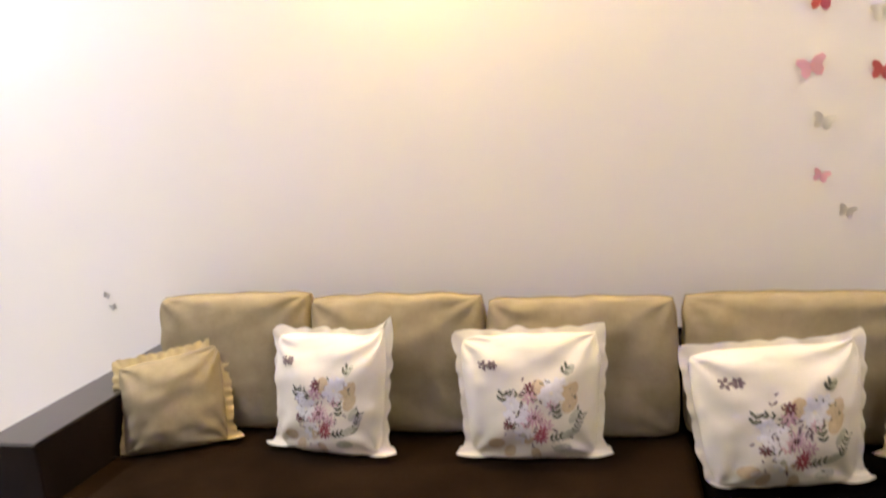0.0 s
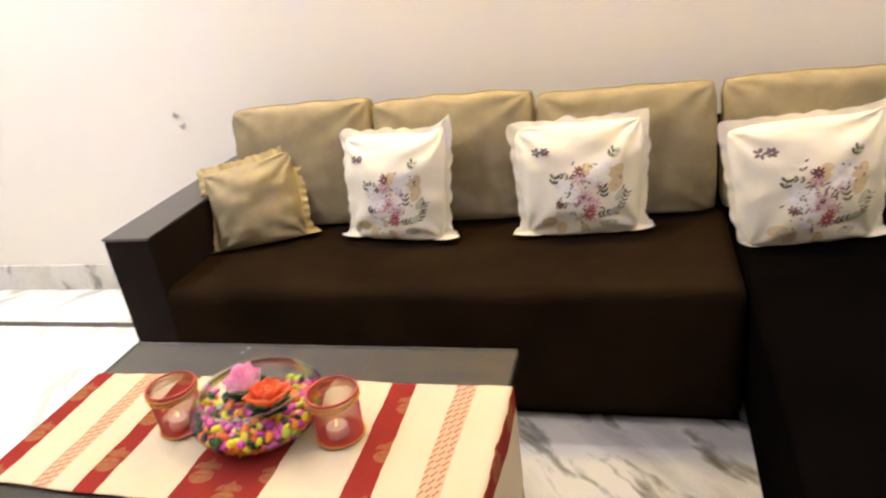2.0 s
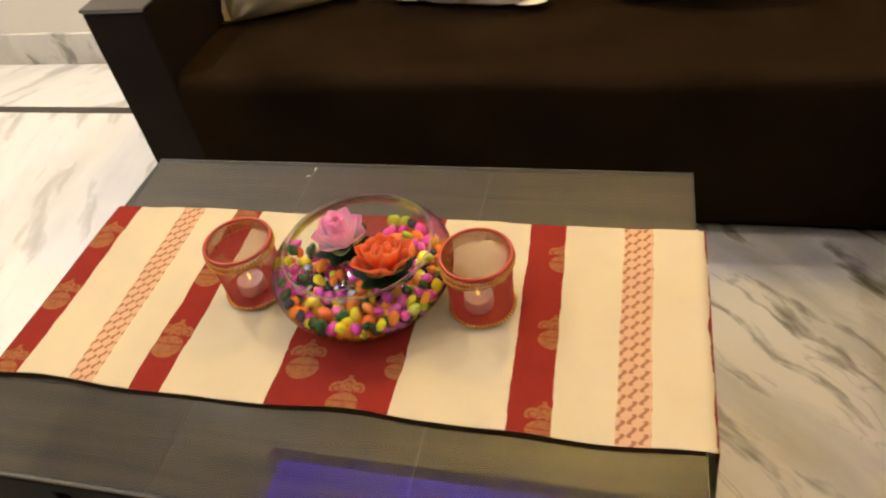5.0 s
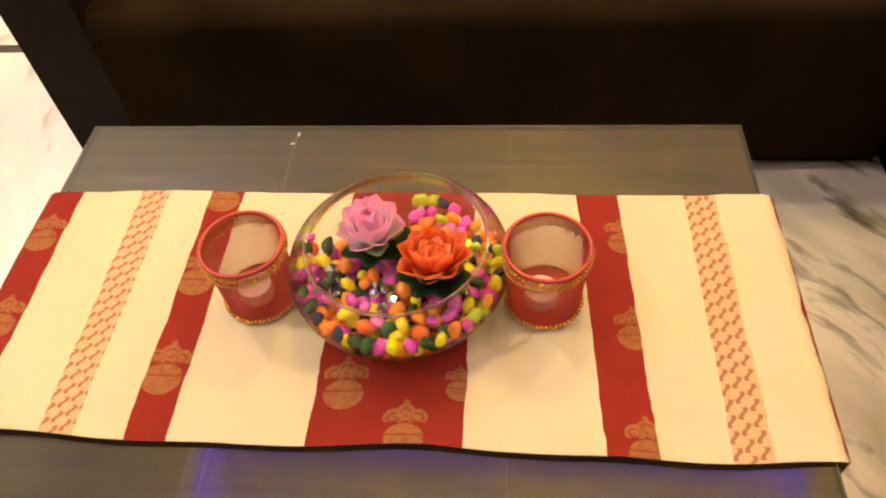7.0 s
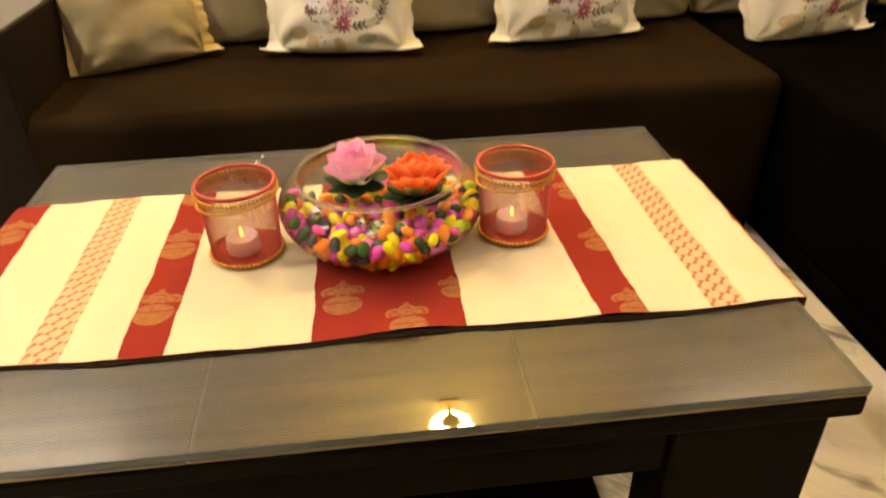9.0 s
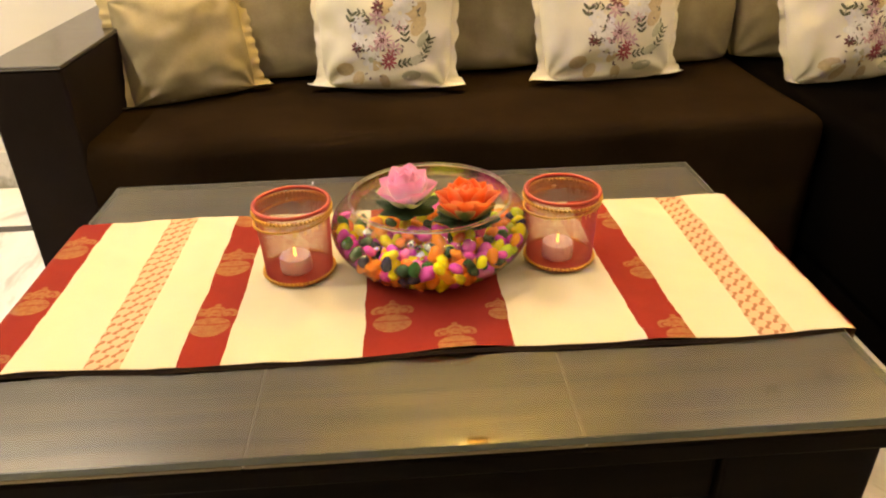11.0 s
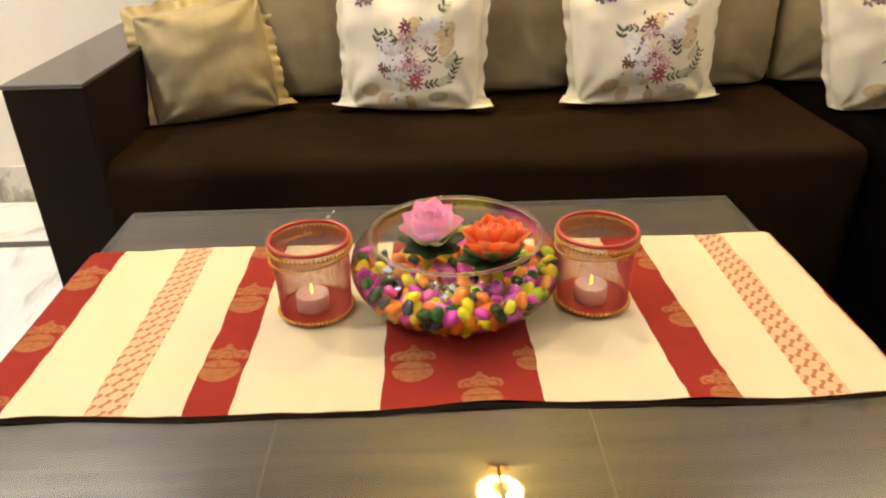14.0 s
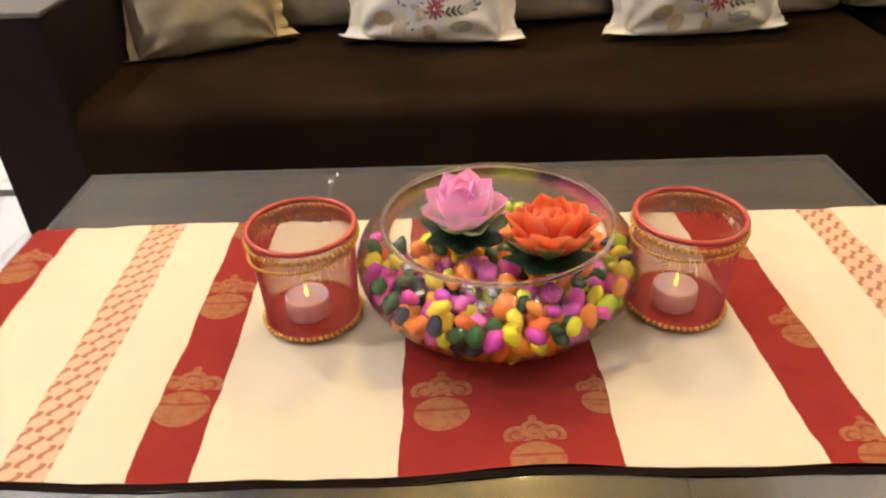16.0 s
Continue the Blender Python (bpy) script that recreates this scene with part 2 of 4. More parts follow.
def pebble_material():
    m = material("painted_pebble", (0.5, 0.5, 0.5), 0.07)
    m.node_tree.nodes["Principled BSDF"].inputs["Specular IOR Level"].default_value = 0.8
    n = Nodes(m)
    info = n.add("ShaderNodeObjectInfo")
    cols = [(0.95, 0.22, 0.01), (0.80, 0.05, 0.48), (0.92, 0.82, 0.02), (0.008, 0.12, 0.02), (0.95, 0.28, 0.02), (0.48, 0.62, 0.03),
            (0.85, 0.10, 0.52), (0.93, 0.16, 0.02), (0.88, 0.08, 0.48), (0.90, 0.76, 0.02), (0.015, 0.02, 0.06), (0.95, 0.36, 0.02),
            (0.82, 0.16, 0.50), (0.95, 0.25, 0.015), (0.006, 0.06, 0.015), (0.78, 0.06, 0.50)]
    c = n.ramp(info.outputs["Random"], [(i / len(cols), k) for i, k in enumerate(cols)], True)
    n.colour(n.mix(n.m("MULTIPLY", n.noise(160, 3), 0.05), c, (0.9, 0.8, 0.6)))
    return m


PEBBLE = pebble_material()
# shiny metal for added chips that imitate sparkles of glass and water
GLINT = material("glint_metal", (0.78, 0.82, 0.95), 0.08, 0.9)

# runner: woven stripes along its length (u, metres from the table's middle), motifs along v
STRIPES = [(-0.47, "red"), (-0.414, "cream"), (-0.336, "band"), (-0.298, "cream"), (-0.240, "red"), (-0.199, "cream"),
           (-0.050, "red"), (0.102, "cream"), (0.248, "red"), (0.297, "cream"), (0.360, "band"), (0.399, "cream"),
           (0.460, "red"), (0.505, "cream")]


def runner_material():
    m = material("striped_cotton", (0.8, 0.7, 0.5), 0.85, 0.0, Specular_IOR_Level=0.08)
    n = Nodes(m)
    u, v = n.uv()
    uw = n.m("ADD", u, n.m("MULTIPLY", n.m("SUBTRACT", n.noise(24, 3), 0.5), 0.007))
    near = n.m("MULTIPLY", n.m("GREATER_THAN", u, 0.18), n.m("LESS_THAN", u, 0.335))
    uw = n.m("ADD", uw, n.m("MULTIPLY", near, n.m("ADD", 0.006, n.m("MULTIPLY", n.m("ADD", v, 0.2), 0.035))))
    f = n.m("ADD", n.m("MULTIPLY", uw, 0.625), 0.5)      # -0.8..0.8 m to 0..1
    at = lambda s: 0.5 + s * 0.625
    red = n.ramp(f, [(0.0, 0.0)] + [(at(s), 1.0 if k == "red" else 0.0) for s, k in STRIPES], True)
    band = n.ramp(f, [(0.0, 0.0)] + [(at(s), 1.0 if k == "band" else 0.0) for s, k in STRIPES], True)
    # round lotus motifs: a disc with a fan of three petals, one per repeat
    def motif(cx, y0, period, r):
        x = n.m("SUBTRACT", u, cx)
        y = n.m("SUBTRACT", n.m("FLOORED_MODULO", n.m("SUBTRACT", v, y0 - period / 2), period), period / 2)
        def ball(dx, dy, rx, ry):
            a = n.m("DIVIDE", n.m("SUBTRACT", x, dx), rx)
            b = n.m("DIVIDE", n.m("SUBTRACT", y, dy), ry)
            d = n.m("ADD", n.m("MULTIPLY", a, a), n.m("MULTIPLY", b, b))
            return n.m("LESS_THAN", d, 1.0)
        low = ball(0, 0, r, r * 0.82)
        line = n.m("LESS_THAN", n.m("ABSOLUTE", n.m("SUBTRACT", y, r * 0.18)), r * 0.07)
        low = n.m("MULTIPLY", low, n.m("SUBTRACT", 1.0, n.m("MULTIPLY", line, 0.55)))
        fan = None
        for dx, dy, k in ((-0.62, 1.12, 0.52), (0.62, 1.12, 0.52), (0.0, 1.42, 0.50), (0.0, 2.0, 0.16)):
            lobe = n.m("SUBTRACT", ball(dx * r, dy * r, k * r, k * r * 0.95), n.m("MULTIPLY", n.m("SUBTRACT", ball(dx * r, dy * r, k * r * 0.62, k * r * 0.55), ball(dx * r, dy * r, k * r * 0.42, k * r * 0.36)), 0.7))
            fan = lobe if fan is None else n.m("MAXIMUM", fan, lobe)
        above = n.m("GREATER_THAN", y, r * 0.86)
        return n.m("MAXIMUM", low, n.m("MULTIPLY", fan, above))
    marks = None
    for cx, y0, period, r in ((-0.437, 0.055, 0.127, 0.021), (-0.219, -0.132, 0.127, 0.0225), (0.284, -0.067, 0.130, 0.019),
                              (0.047, -0.195, 0.190, 0.020), (-0.020, -0.145, 0.190, 0.021), (0.100, -0.140, 0.190, 0.014), (0.482, -0.067, 0.13, 0.02)):
        k = motif(cx, y0, period, r)
        marks = k if marks is None else n.m("MAXIMUM", marks, k)
    # small hooked sprigs, three columns in each band
    def sprigs(left):
        x = n.m("DIVIDE", n.m("SUBTRACT", u, left), 0.0127)
        col = n.m("FLOOR", x)
        lx = n.m("SUBTRACT", n.m("FRACT", x), 0.5)
        y = n.m("FRACT", n.m("ADD", n.m("DIVIDE", v, 0.0165), n.m("MULTIPLY", col, 0.5)))
        yy = n.m("DIVIDE", y, 0.80)
        wave = n.m("ADD", n.m("MULTIPLY", n.m("SINE", n.m("MULTIPLY", yy, 6.283)), -0.14), n.m("MULTIPLY", n.m("SUBTRACT", yy, 0.5), 0.34))
        stem = n.m("LESS_THAN", n.m("ABSOLUTE", n.m("SUBTRACT", lx, wave)), 0.20)
        return n.m("MULTIPLY", stem, n.m("LESS_THAN", yy, 1.0))
    hooks = n.m("MAXIMUM", n.m("MULTIPLY", sprigs(-0.336), n.m("LESS_THAN", u, 0.0)), n.m("MULTIPLY", sprigs(0.3605), n.m("GREATER_THAN", u, 0.0)))
    soft = n.noise(9, 4)
    weave = n.noise(900, 2)
    cream = n.mix(soft, (0.56, 0.483, 0.315), (0.655, 0.585, 0.407))
    redc = n.mix(n.noise(25, 3), (0.185, 0.009, 0.0085), (0.255, 0.015, 0.012))
    gold = n.mix(n.noise(260, 3), (0.22, 0.07, 0.026), (0.33, 0.155, 0.058))
    tan = n.mix(soft, (0.56, 0.34, 0.205), (0.63, 0.40, 0.25))
    rust = n.mix(hooks, tan, (0.33, 0.15, 0.08))
    c = n.mix(band, cream, rust)
    c = n.mix(red, c, n.mix(n.m("MULTIPLY", marks, n.ramp(n.noise(150, 3), [(0.3, 0.45), (0.55, 1.0)])), redc, gold))
    n.colour(n.mix(n.m("MULTIPLY", weave, 0.16), c, (0.2, 0.14, 0.08)))
    n.bump(n.m("ADD", weave, n.m("MULTIPLY", soft, 2.0)), 0.2, 0.001)
    return m


RUNNER = runner_material()
# near-black cloth for the shade drawn along the runner's edge
EDGE_SHADE = cloth("dark_edge_shade", (0.010, 0.006, 0.004), (0.02, 0.012, 0.008), 0.9, 700, spec=0.05)
THREADS = {k: cloth("thread_" + k, tuple(x * 0.8 for x in c), c, 0.55, 900, 0, 120) for k, c in dict(
    maroon=(0.17, 0.05, 0.055), red=(0.40, 0.09, 0.11), pink=(0.66, 0.42, 0.45), white=(0.80, 0.78, 0.76), green=(0.12, 0.125, 0.075),
    olive=(0.54, 0.53, 0.39), beige=(0.66, 0.52, 0.31), grey=(0.20, 0.14, 0.14)).items()}
STICKER = {"red": material("red_sticker", (0.60, 0.15, 0.15), 0.4), "pink": material("pink_sticker", (0.90, 0.56, 0.62), 0.4), "dark grey": material("dark_sticker", (0.50, 0.48, 0.46), 0.4),
           "grey": material("silver_sticker", (0.78, 0.75, 0.70), 0.4, 0.0)}

# ---------------------------------------------------------------- mesh helpers


def part(name, bm, mat, parent=None, label="", smooth=True, m=None):
    me = bpy.data.meshes.new(name)
    bm.normal_update()
    bm.to_mesh(me)
    bm.free()
    if smooth:
        for p in me.polygons:
            p.use_smooth = True
    me.materials.append(mat)
    ob = new(name, me)
    if m is not None:
        ob.matrix_world = m
    if parent is not None:
        ob.parent = parent
    if label:
        tagged(ob, label)
    return ob


def thing(name, label, category, m=None, group="", kind=""):
    ob = new(name)
    ob.empty_display_size = 0.05
    if m is not None:
        ob.matrix_world = m
    return tagged(ob, label, category, group, kind)


def box(x0, x1, y0, y1, z0, z1, bevel=0.0, seg=2):
    bm = bmesh.new()
    bmesh.ops.create_cube(bm, size=1)
    for v in bm.verts:
        v.co = ((x0 + x1) / 2 + v.co.x * (x1 - x0), (y0 + y1) / 2 + v.co.y * (y1 - y0), (z0 + z1) / 2 + v.co.z * (z1 - z0))
    if bevel:
        bmesh.ops.bevel(bm, geom=bm.edges[:], offset=bevel, segments=seg, profile=0.5, affect="EDGES")
    return bm


def lathe(profile, seg=48, close=False):
    """Turn a profile of (r, z) round the z axis."""
    bm = bmesh.new()
    rings = []
    for r, z in profile:
        if r < 1e-6:
            rings.append([bm.verts.new((0, 0, z))])
        else:
            rings.append([bm.verts.new((r * math.cos(2 * math.pi * i / seg), r * math.sin(2 * math.pi * i / seg), z)) for i in range(seg)])
    pairs = list(zip(rings, rings[1:])) + ([(rings[-1], rings[0])] if close else [])
    for a, b in pairs:
        for i in range(seg):
            j = (i + 1) % seg
            if len(a) == 1 and len(b) == 1:
                continue
            if len(a) == 1:
                bm.faces.new((a[0], b[i], b[j]))
            elif len(b) == 1:
                bm.faces.new((a[i], a[j], b[0]))
            else:
                bm.faces.new((a[i], a[j], b[j], b[i]))
    bmesh.ops.recalc_face_normals(bm, faces=bm.faces[:])
    return bm


def torus(R, r, z, seg=56, sides=8):
    return lathe([(R + r * math.cos(2 * math.pi * k / sides), z + r * math.sin(2 * math.pi * k / sides)) for k in range(sides)], seg, True)


def grid_mesh(nu, nv, fn, uvfn=None, wrap=False):
    """A sheet of nu x nv cells; fn(u, v) with u, v in 0..1 gives the place."""
    bm = bmesh.new()
    cu = nu if wrap else nu + 1
    vs = [[bm.verts.new(fn(i / nu, j / nv)) for j in range(nv + 1)] for i in range(cu)]
    uvl = bm.loops.layers.uv.new() if uvfn else None
    for i in range(nu):
        for j in range(nv):
            k = (i + 1) % cu
            f = bm.faces.new((vs[i][j], vs[k][j], vs[k][j + 1], vs[i][j + 1]))
            if uvl:
                for l, (a, b) in zip(f.loops, ((i, j), (i + 1, j), (i + 1, j + 1), (i, j + 1))):
                    l[uvl].uv = uvfn(a / nu, b / nv)
    return bm


def tube(points, r, sides=5):
    """A thin tube along a list of points."""
    bm = bmesh.new()
    rings = []
    for i, p in enumerate(points):
        d = (Vector(points[min(i + 1, len(points) - 1)]) - Vector(points[max(i - 1, 0)])).normalized()
        a = d.orthogonal().normalized()
        b = d.cross(a)
        rings.append([bm.verts.new(Vector(p) + r * (math.cos(2 * math.pi * k / sides) * a + math.sin(2 * math.pi * k / sides) * b)) for k in range(sides)])
    for a, b in zip(rings, rings[1:]):
        for k in range(sides):
            bm.faces.new((a[k], a[(k + 1) % sides], b[(k + 1) % sides], b[k]))
    return bm


def structure(name, bm, mat, label, smooth=False):
    return tagged(part(name, bm, mat, None, "", smooth), label, name.split("_")[0], "", "structure")


# ---------------------------------------------------------------- room
X0, X1, Y0, Y1 = -3.4, 1.84, -5.6, WALL_Y
floor = tagged(new("floor"), "white marble floor with grey veins and a dark inlaid strip", "floor", "", "structure")
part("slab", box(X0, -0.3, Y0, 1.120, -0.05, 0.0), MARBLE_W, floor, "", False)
part("slab", box(-0.3, X1, Y0, 1.120, -0.05, 0.0), MARBLE_E_DIM, floor, "", False)
part("inlay_strip", box(X0, X1, 1.120, 1.154, -0.05, 0.0015), STRIP, floor, "dark stone inlay strip", False)
part("slab", box(X0, X1, 1.154, Y1, -0.05, 0.0), MARBLE_N, floor, "", False)
structure("wall_north", box(X0 - 0.15, X1 + 0.15, Y1, Y1 + 0.15, -0.05, CEIL + 0.2), PAINT, "warm white painted wall behind the sofa")
structure("wall_south", box(X0 - 0.15, X1 + 0.15, Y0 - 0.15, Y0, -0.05, CEIL + 0.2), PAINT, "warm white painted wall")
structure("wall_west", box(X0 - 0.15, X0, Y0, Y1, -0.05, CEIL + 0.2), PAINT, "warm white painted wall")
structure("wall_east", box(X1, X1 + 0.15, Y0, Y1, -0.05, CEIL + 0.2), PAINT, "warm white painted wall")
structure("baseboard", box(X0, X1, Y1 - 0.012, Y1, 0.0, 0.125, 0.002), MARBLE_S, "grey-veined marble skirting along the wall")

# ceiling with a sunken tray: x -1.25..1.43, y -1.15..0.94
TX0, TX1, TY0, TY1 = -1.25, 1.43, -1.15, 0.94
bm = bmesh.new()
for b in ((X0, TX0, Y0, Y1, 0), (TX1, X1, Y0, Y1, 0), (TX0, TX1, TY1, Y1, 0), (TX0, TX1, Y0, TY0, 0)):
    t = box(b[0], b[1], b[2], b[3], CEIL, CEIL + 0.12)
    me = bpy.data.meshes.new("tmp")
    t.to_mesh(me)
    t.free()
    bm.from_mesh(me)
    bpy.data.meshes.remove(me)
for b in ((TX0 - 0.2, TX1 + 0.2, TY0 - 0.2, TY1 + 0.2, 0.24), (TX0 - 0.26, TX0 - 0.2, TY0 - 0.2, TY1 + 0.2, 0.12), (TX1 + 0.2, TX1 + 0.26, TY0 - 0.2, TY1 + 0.2, 0.12),
          (TX0 - 0.26, TX1 + 0.26, TY0 - 0.26, TY0 - 0.2, 0.12), (TX0 - 0.26, TX1 + 0.26, TY1 + 0.2, TY1 + 0.26, 0.12)):
    t = box(b[0], b[1], b[2], b[3], CEIL + b[4], CEIL + 0.3)
    me = bpy.data.meshes.new("tmp")
    t.to_mesh(me)
    t.free()
    bm.from_mesh(me)
    bpy.data.meshes.remove(me)
structure("ceiling", bm, CEILING_PAINT, "white plaster ceiling with a sunken tray")
cove = thing("cove_light", "violet-blue led strip round the ceiling tray", "cove light")
for x0, x1, y0, y1 in ((TX0, TX1, TY1 + 0.03, TY1 + 0.05), (TX0, TX1, TY0 - 0.05, TY0 - 0.03), (TX0 - 0.05, TX0 - 0.03, TY0, TY1), (TX1 + 0.03, TX1 + 0.05, TY0, TY1)):
    part("led_strip", box(x0, x1, y0, y1, CEIL + 0.1205, CEIL + 0.126), LED, cove, "", False)

for i, (dx, dy) in enumerate(DOWNLIGHTS):
    d = thing("downlight", "round white recessed ceiling downlight, switched on", "downlight", pose(dx, dy, CEIL), "ceiling downlights")
    part("trim_ring", torus(0.044, 0.008, -0.004), TRIM_WHITE, d)
    part("lens", lathe([(0, -0.004), (0.034, -0.004), (0.034, 0.0), (0, 0.0)], 24), DISC, d)

s = thing("wall_lamp", "brass wall lamp with a lit amber glass shade", "wall lamp", pose(SCONCE[0], WALL_Y, SCONCE[2] - 0.10))
part("backplate", box(-0.045, 0.045, -0.018, 0.0, -0.012, 0.022, 0.006), BRASS, s)
part("arm", tube([(0, -0.015, 0), (0, -0.06, -0.012), (0, -0.10, -0.008), (0, -0.118, -0.012), (0, -0.12, 0.0)], 0.009, 8), BRASS, s)
part("cup", lathe([(0, 0.086), (0.022, 0.088), (0.036, 0.096), (0.040, 0.103), (0.037, 0.104), (0.02, 0.099), (0, 0.097)], 32), BRASS, s).location = (0, -0.12, -0.098)
part("shade", lathe([(0.022, 0.104), (0.062, 0.112), (0.088, 0.130), (0.084, 0.156), (0.058, 0.196), (0.032, 0.250), (0.028, 0.250), (0.054, 0.194), (0.080, 0.155), (0.084, 0.131), (0.060, 0.115), (0.022, 0.107)], 32, True), SHADE, s).location = (0, -0.12, -0.098)
part("stem", tube([(0, -0.2125, -0.075), (0, -0.2165, -0.02), (0, -0.2165, 0.025), (0, -0.2110, 0.045)], 0.011, 8), BRASS, s)
part("crossbar", tube([(-0.045, -0.2100, -0.080), (-0.02, -0.2125, -0.074), (0.02, -0.2125, -0.074), (0.045, -0.2100, -0.080)], 0.010, 8), BRASS, s)
part("bracket", tube([(0, -0.118, -0.012), (0, -0.150, -0.055), (0, -0.2120, -0.07)], 0.006, 8), BRASS, s)

# ---------------------------------------------------------------- sofa
sofa = thing("sofa", "dark brown fabric sofa with square arm against the wall", "sofa")


def soft_box(x0, x1, y0, y1, z0, z1, r, sag=0.0, seed=0, cell=0.05):
    """An upholstered block: rounded edges and slightly uneven faces."""
    nx, ny, nz = [max(3, int(d / cell)) for d in (x1 - x0, y1 - y0, z1 - z0)]
    bm = bmesh.new()
    bmesh.ops.create_cube(bm, size=1)
    for v in bm.verts:
        v.co = ((x0 + x1) / 2 + v.co.x * (x1 - x0), (y0 + y1) / 2 + v.co.y * (y1 - y0), (z0 + z1) / 2 + v.co.z * (z1 - z0))
    bmesh.ops.bevel(bm, geom=bm.edges[:], offset=r, segments=5, profile=0.5, affect="EDGES")
    for axis, n, a, b in ((0, nx, x0, x1), (1, ny, y0, y1), (2, nz, z0, z1)):
        for i in range(1, n):
            co, no = [0, 0, 0], [0, 0, 0]
            co[axis], no[axis] = a + (b - a) * i / n, 1
            if co[axis] - a < r or b - co[axis] < r:
                continue
            bmesh.ops.bisect_plane(bm, geom=bm.verts[:] + bm.edges[:] + bm.faces[:], plane_co=co, plane_no=no)
    for v in bm.verts:
        k = noise.noise(v.co * 3.1 + Vector((seed, 0, 0))) * 0.006 + noise.noise(v.co * 11 + Vector((0, seed, 0))) * 0.0018
        if v.co.z > z1 - 0.02:
            v.co.z += k - sag * math.sin(math.pi * (v.co.x - x0) / (x1 - x0)) * math.sin(math.pi * min(1, max(0, (v.co.y - y0) / (y1 - y0))))
        elif v.co.y < y0 + 0.02:
            v.co.y += k
    return bm


part("seat", soft_box(-0.71, 0.938, 0.655, 1.28, 0.02, SEAT, 0.04, 0.004, 1), BROWN, sofa, "brown fabric seat with a rounded front edge")
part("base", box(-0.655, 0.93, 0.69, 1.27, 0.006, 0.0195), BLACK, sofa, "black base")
part("armrest", soft_box(-0.822, -0.663, 0.655, 1.44, 0.012, 0.577, 0.008, 0, 3, 0.08), ARM, sofa, "dark leatherette armrest")
part("arm_top", box(-0.8235, -0.6615, 0.6535, 1.44, 0.5765, 0.585, 0.0025), LAMINATE, sofa, "polished dark top board of the armrest", False)
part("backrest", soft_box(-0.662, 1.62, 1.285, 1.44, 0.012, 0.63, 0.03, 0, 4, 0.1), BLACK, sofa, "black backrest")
for fx in (-0.78, -0.70, 0.86):
    for fy in (0.72, 1.38):
        part("foot", box(fx - 0.02, fx + 0.02, fy - 0.02, fy + 0.02, 0.0, 0.0115), BLACK, sofa)

chaise = thing("sofa_section", "black fabric corner section of the sofa", "sofa")
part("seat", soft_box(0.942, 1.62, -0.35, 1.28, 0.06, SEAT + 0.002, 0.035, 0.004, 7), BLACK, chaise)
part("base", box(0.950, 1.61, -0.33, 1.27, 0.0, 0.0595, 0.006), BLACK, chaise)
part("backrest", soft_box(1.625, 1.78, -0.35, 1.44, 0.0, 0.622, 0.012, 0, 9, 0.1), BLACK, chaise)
part("back_top", box(1.6235, 1.7815, -0.3515, 1.4415, 0.6225, 0.632, 0.0025), LAMINATE, chaise, "polished dark top board of the backrest", False)

# ---------------------------------------------------------------- cushions


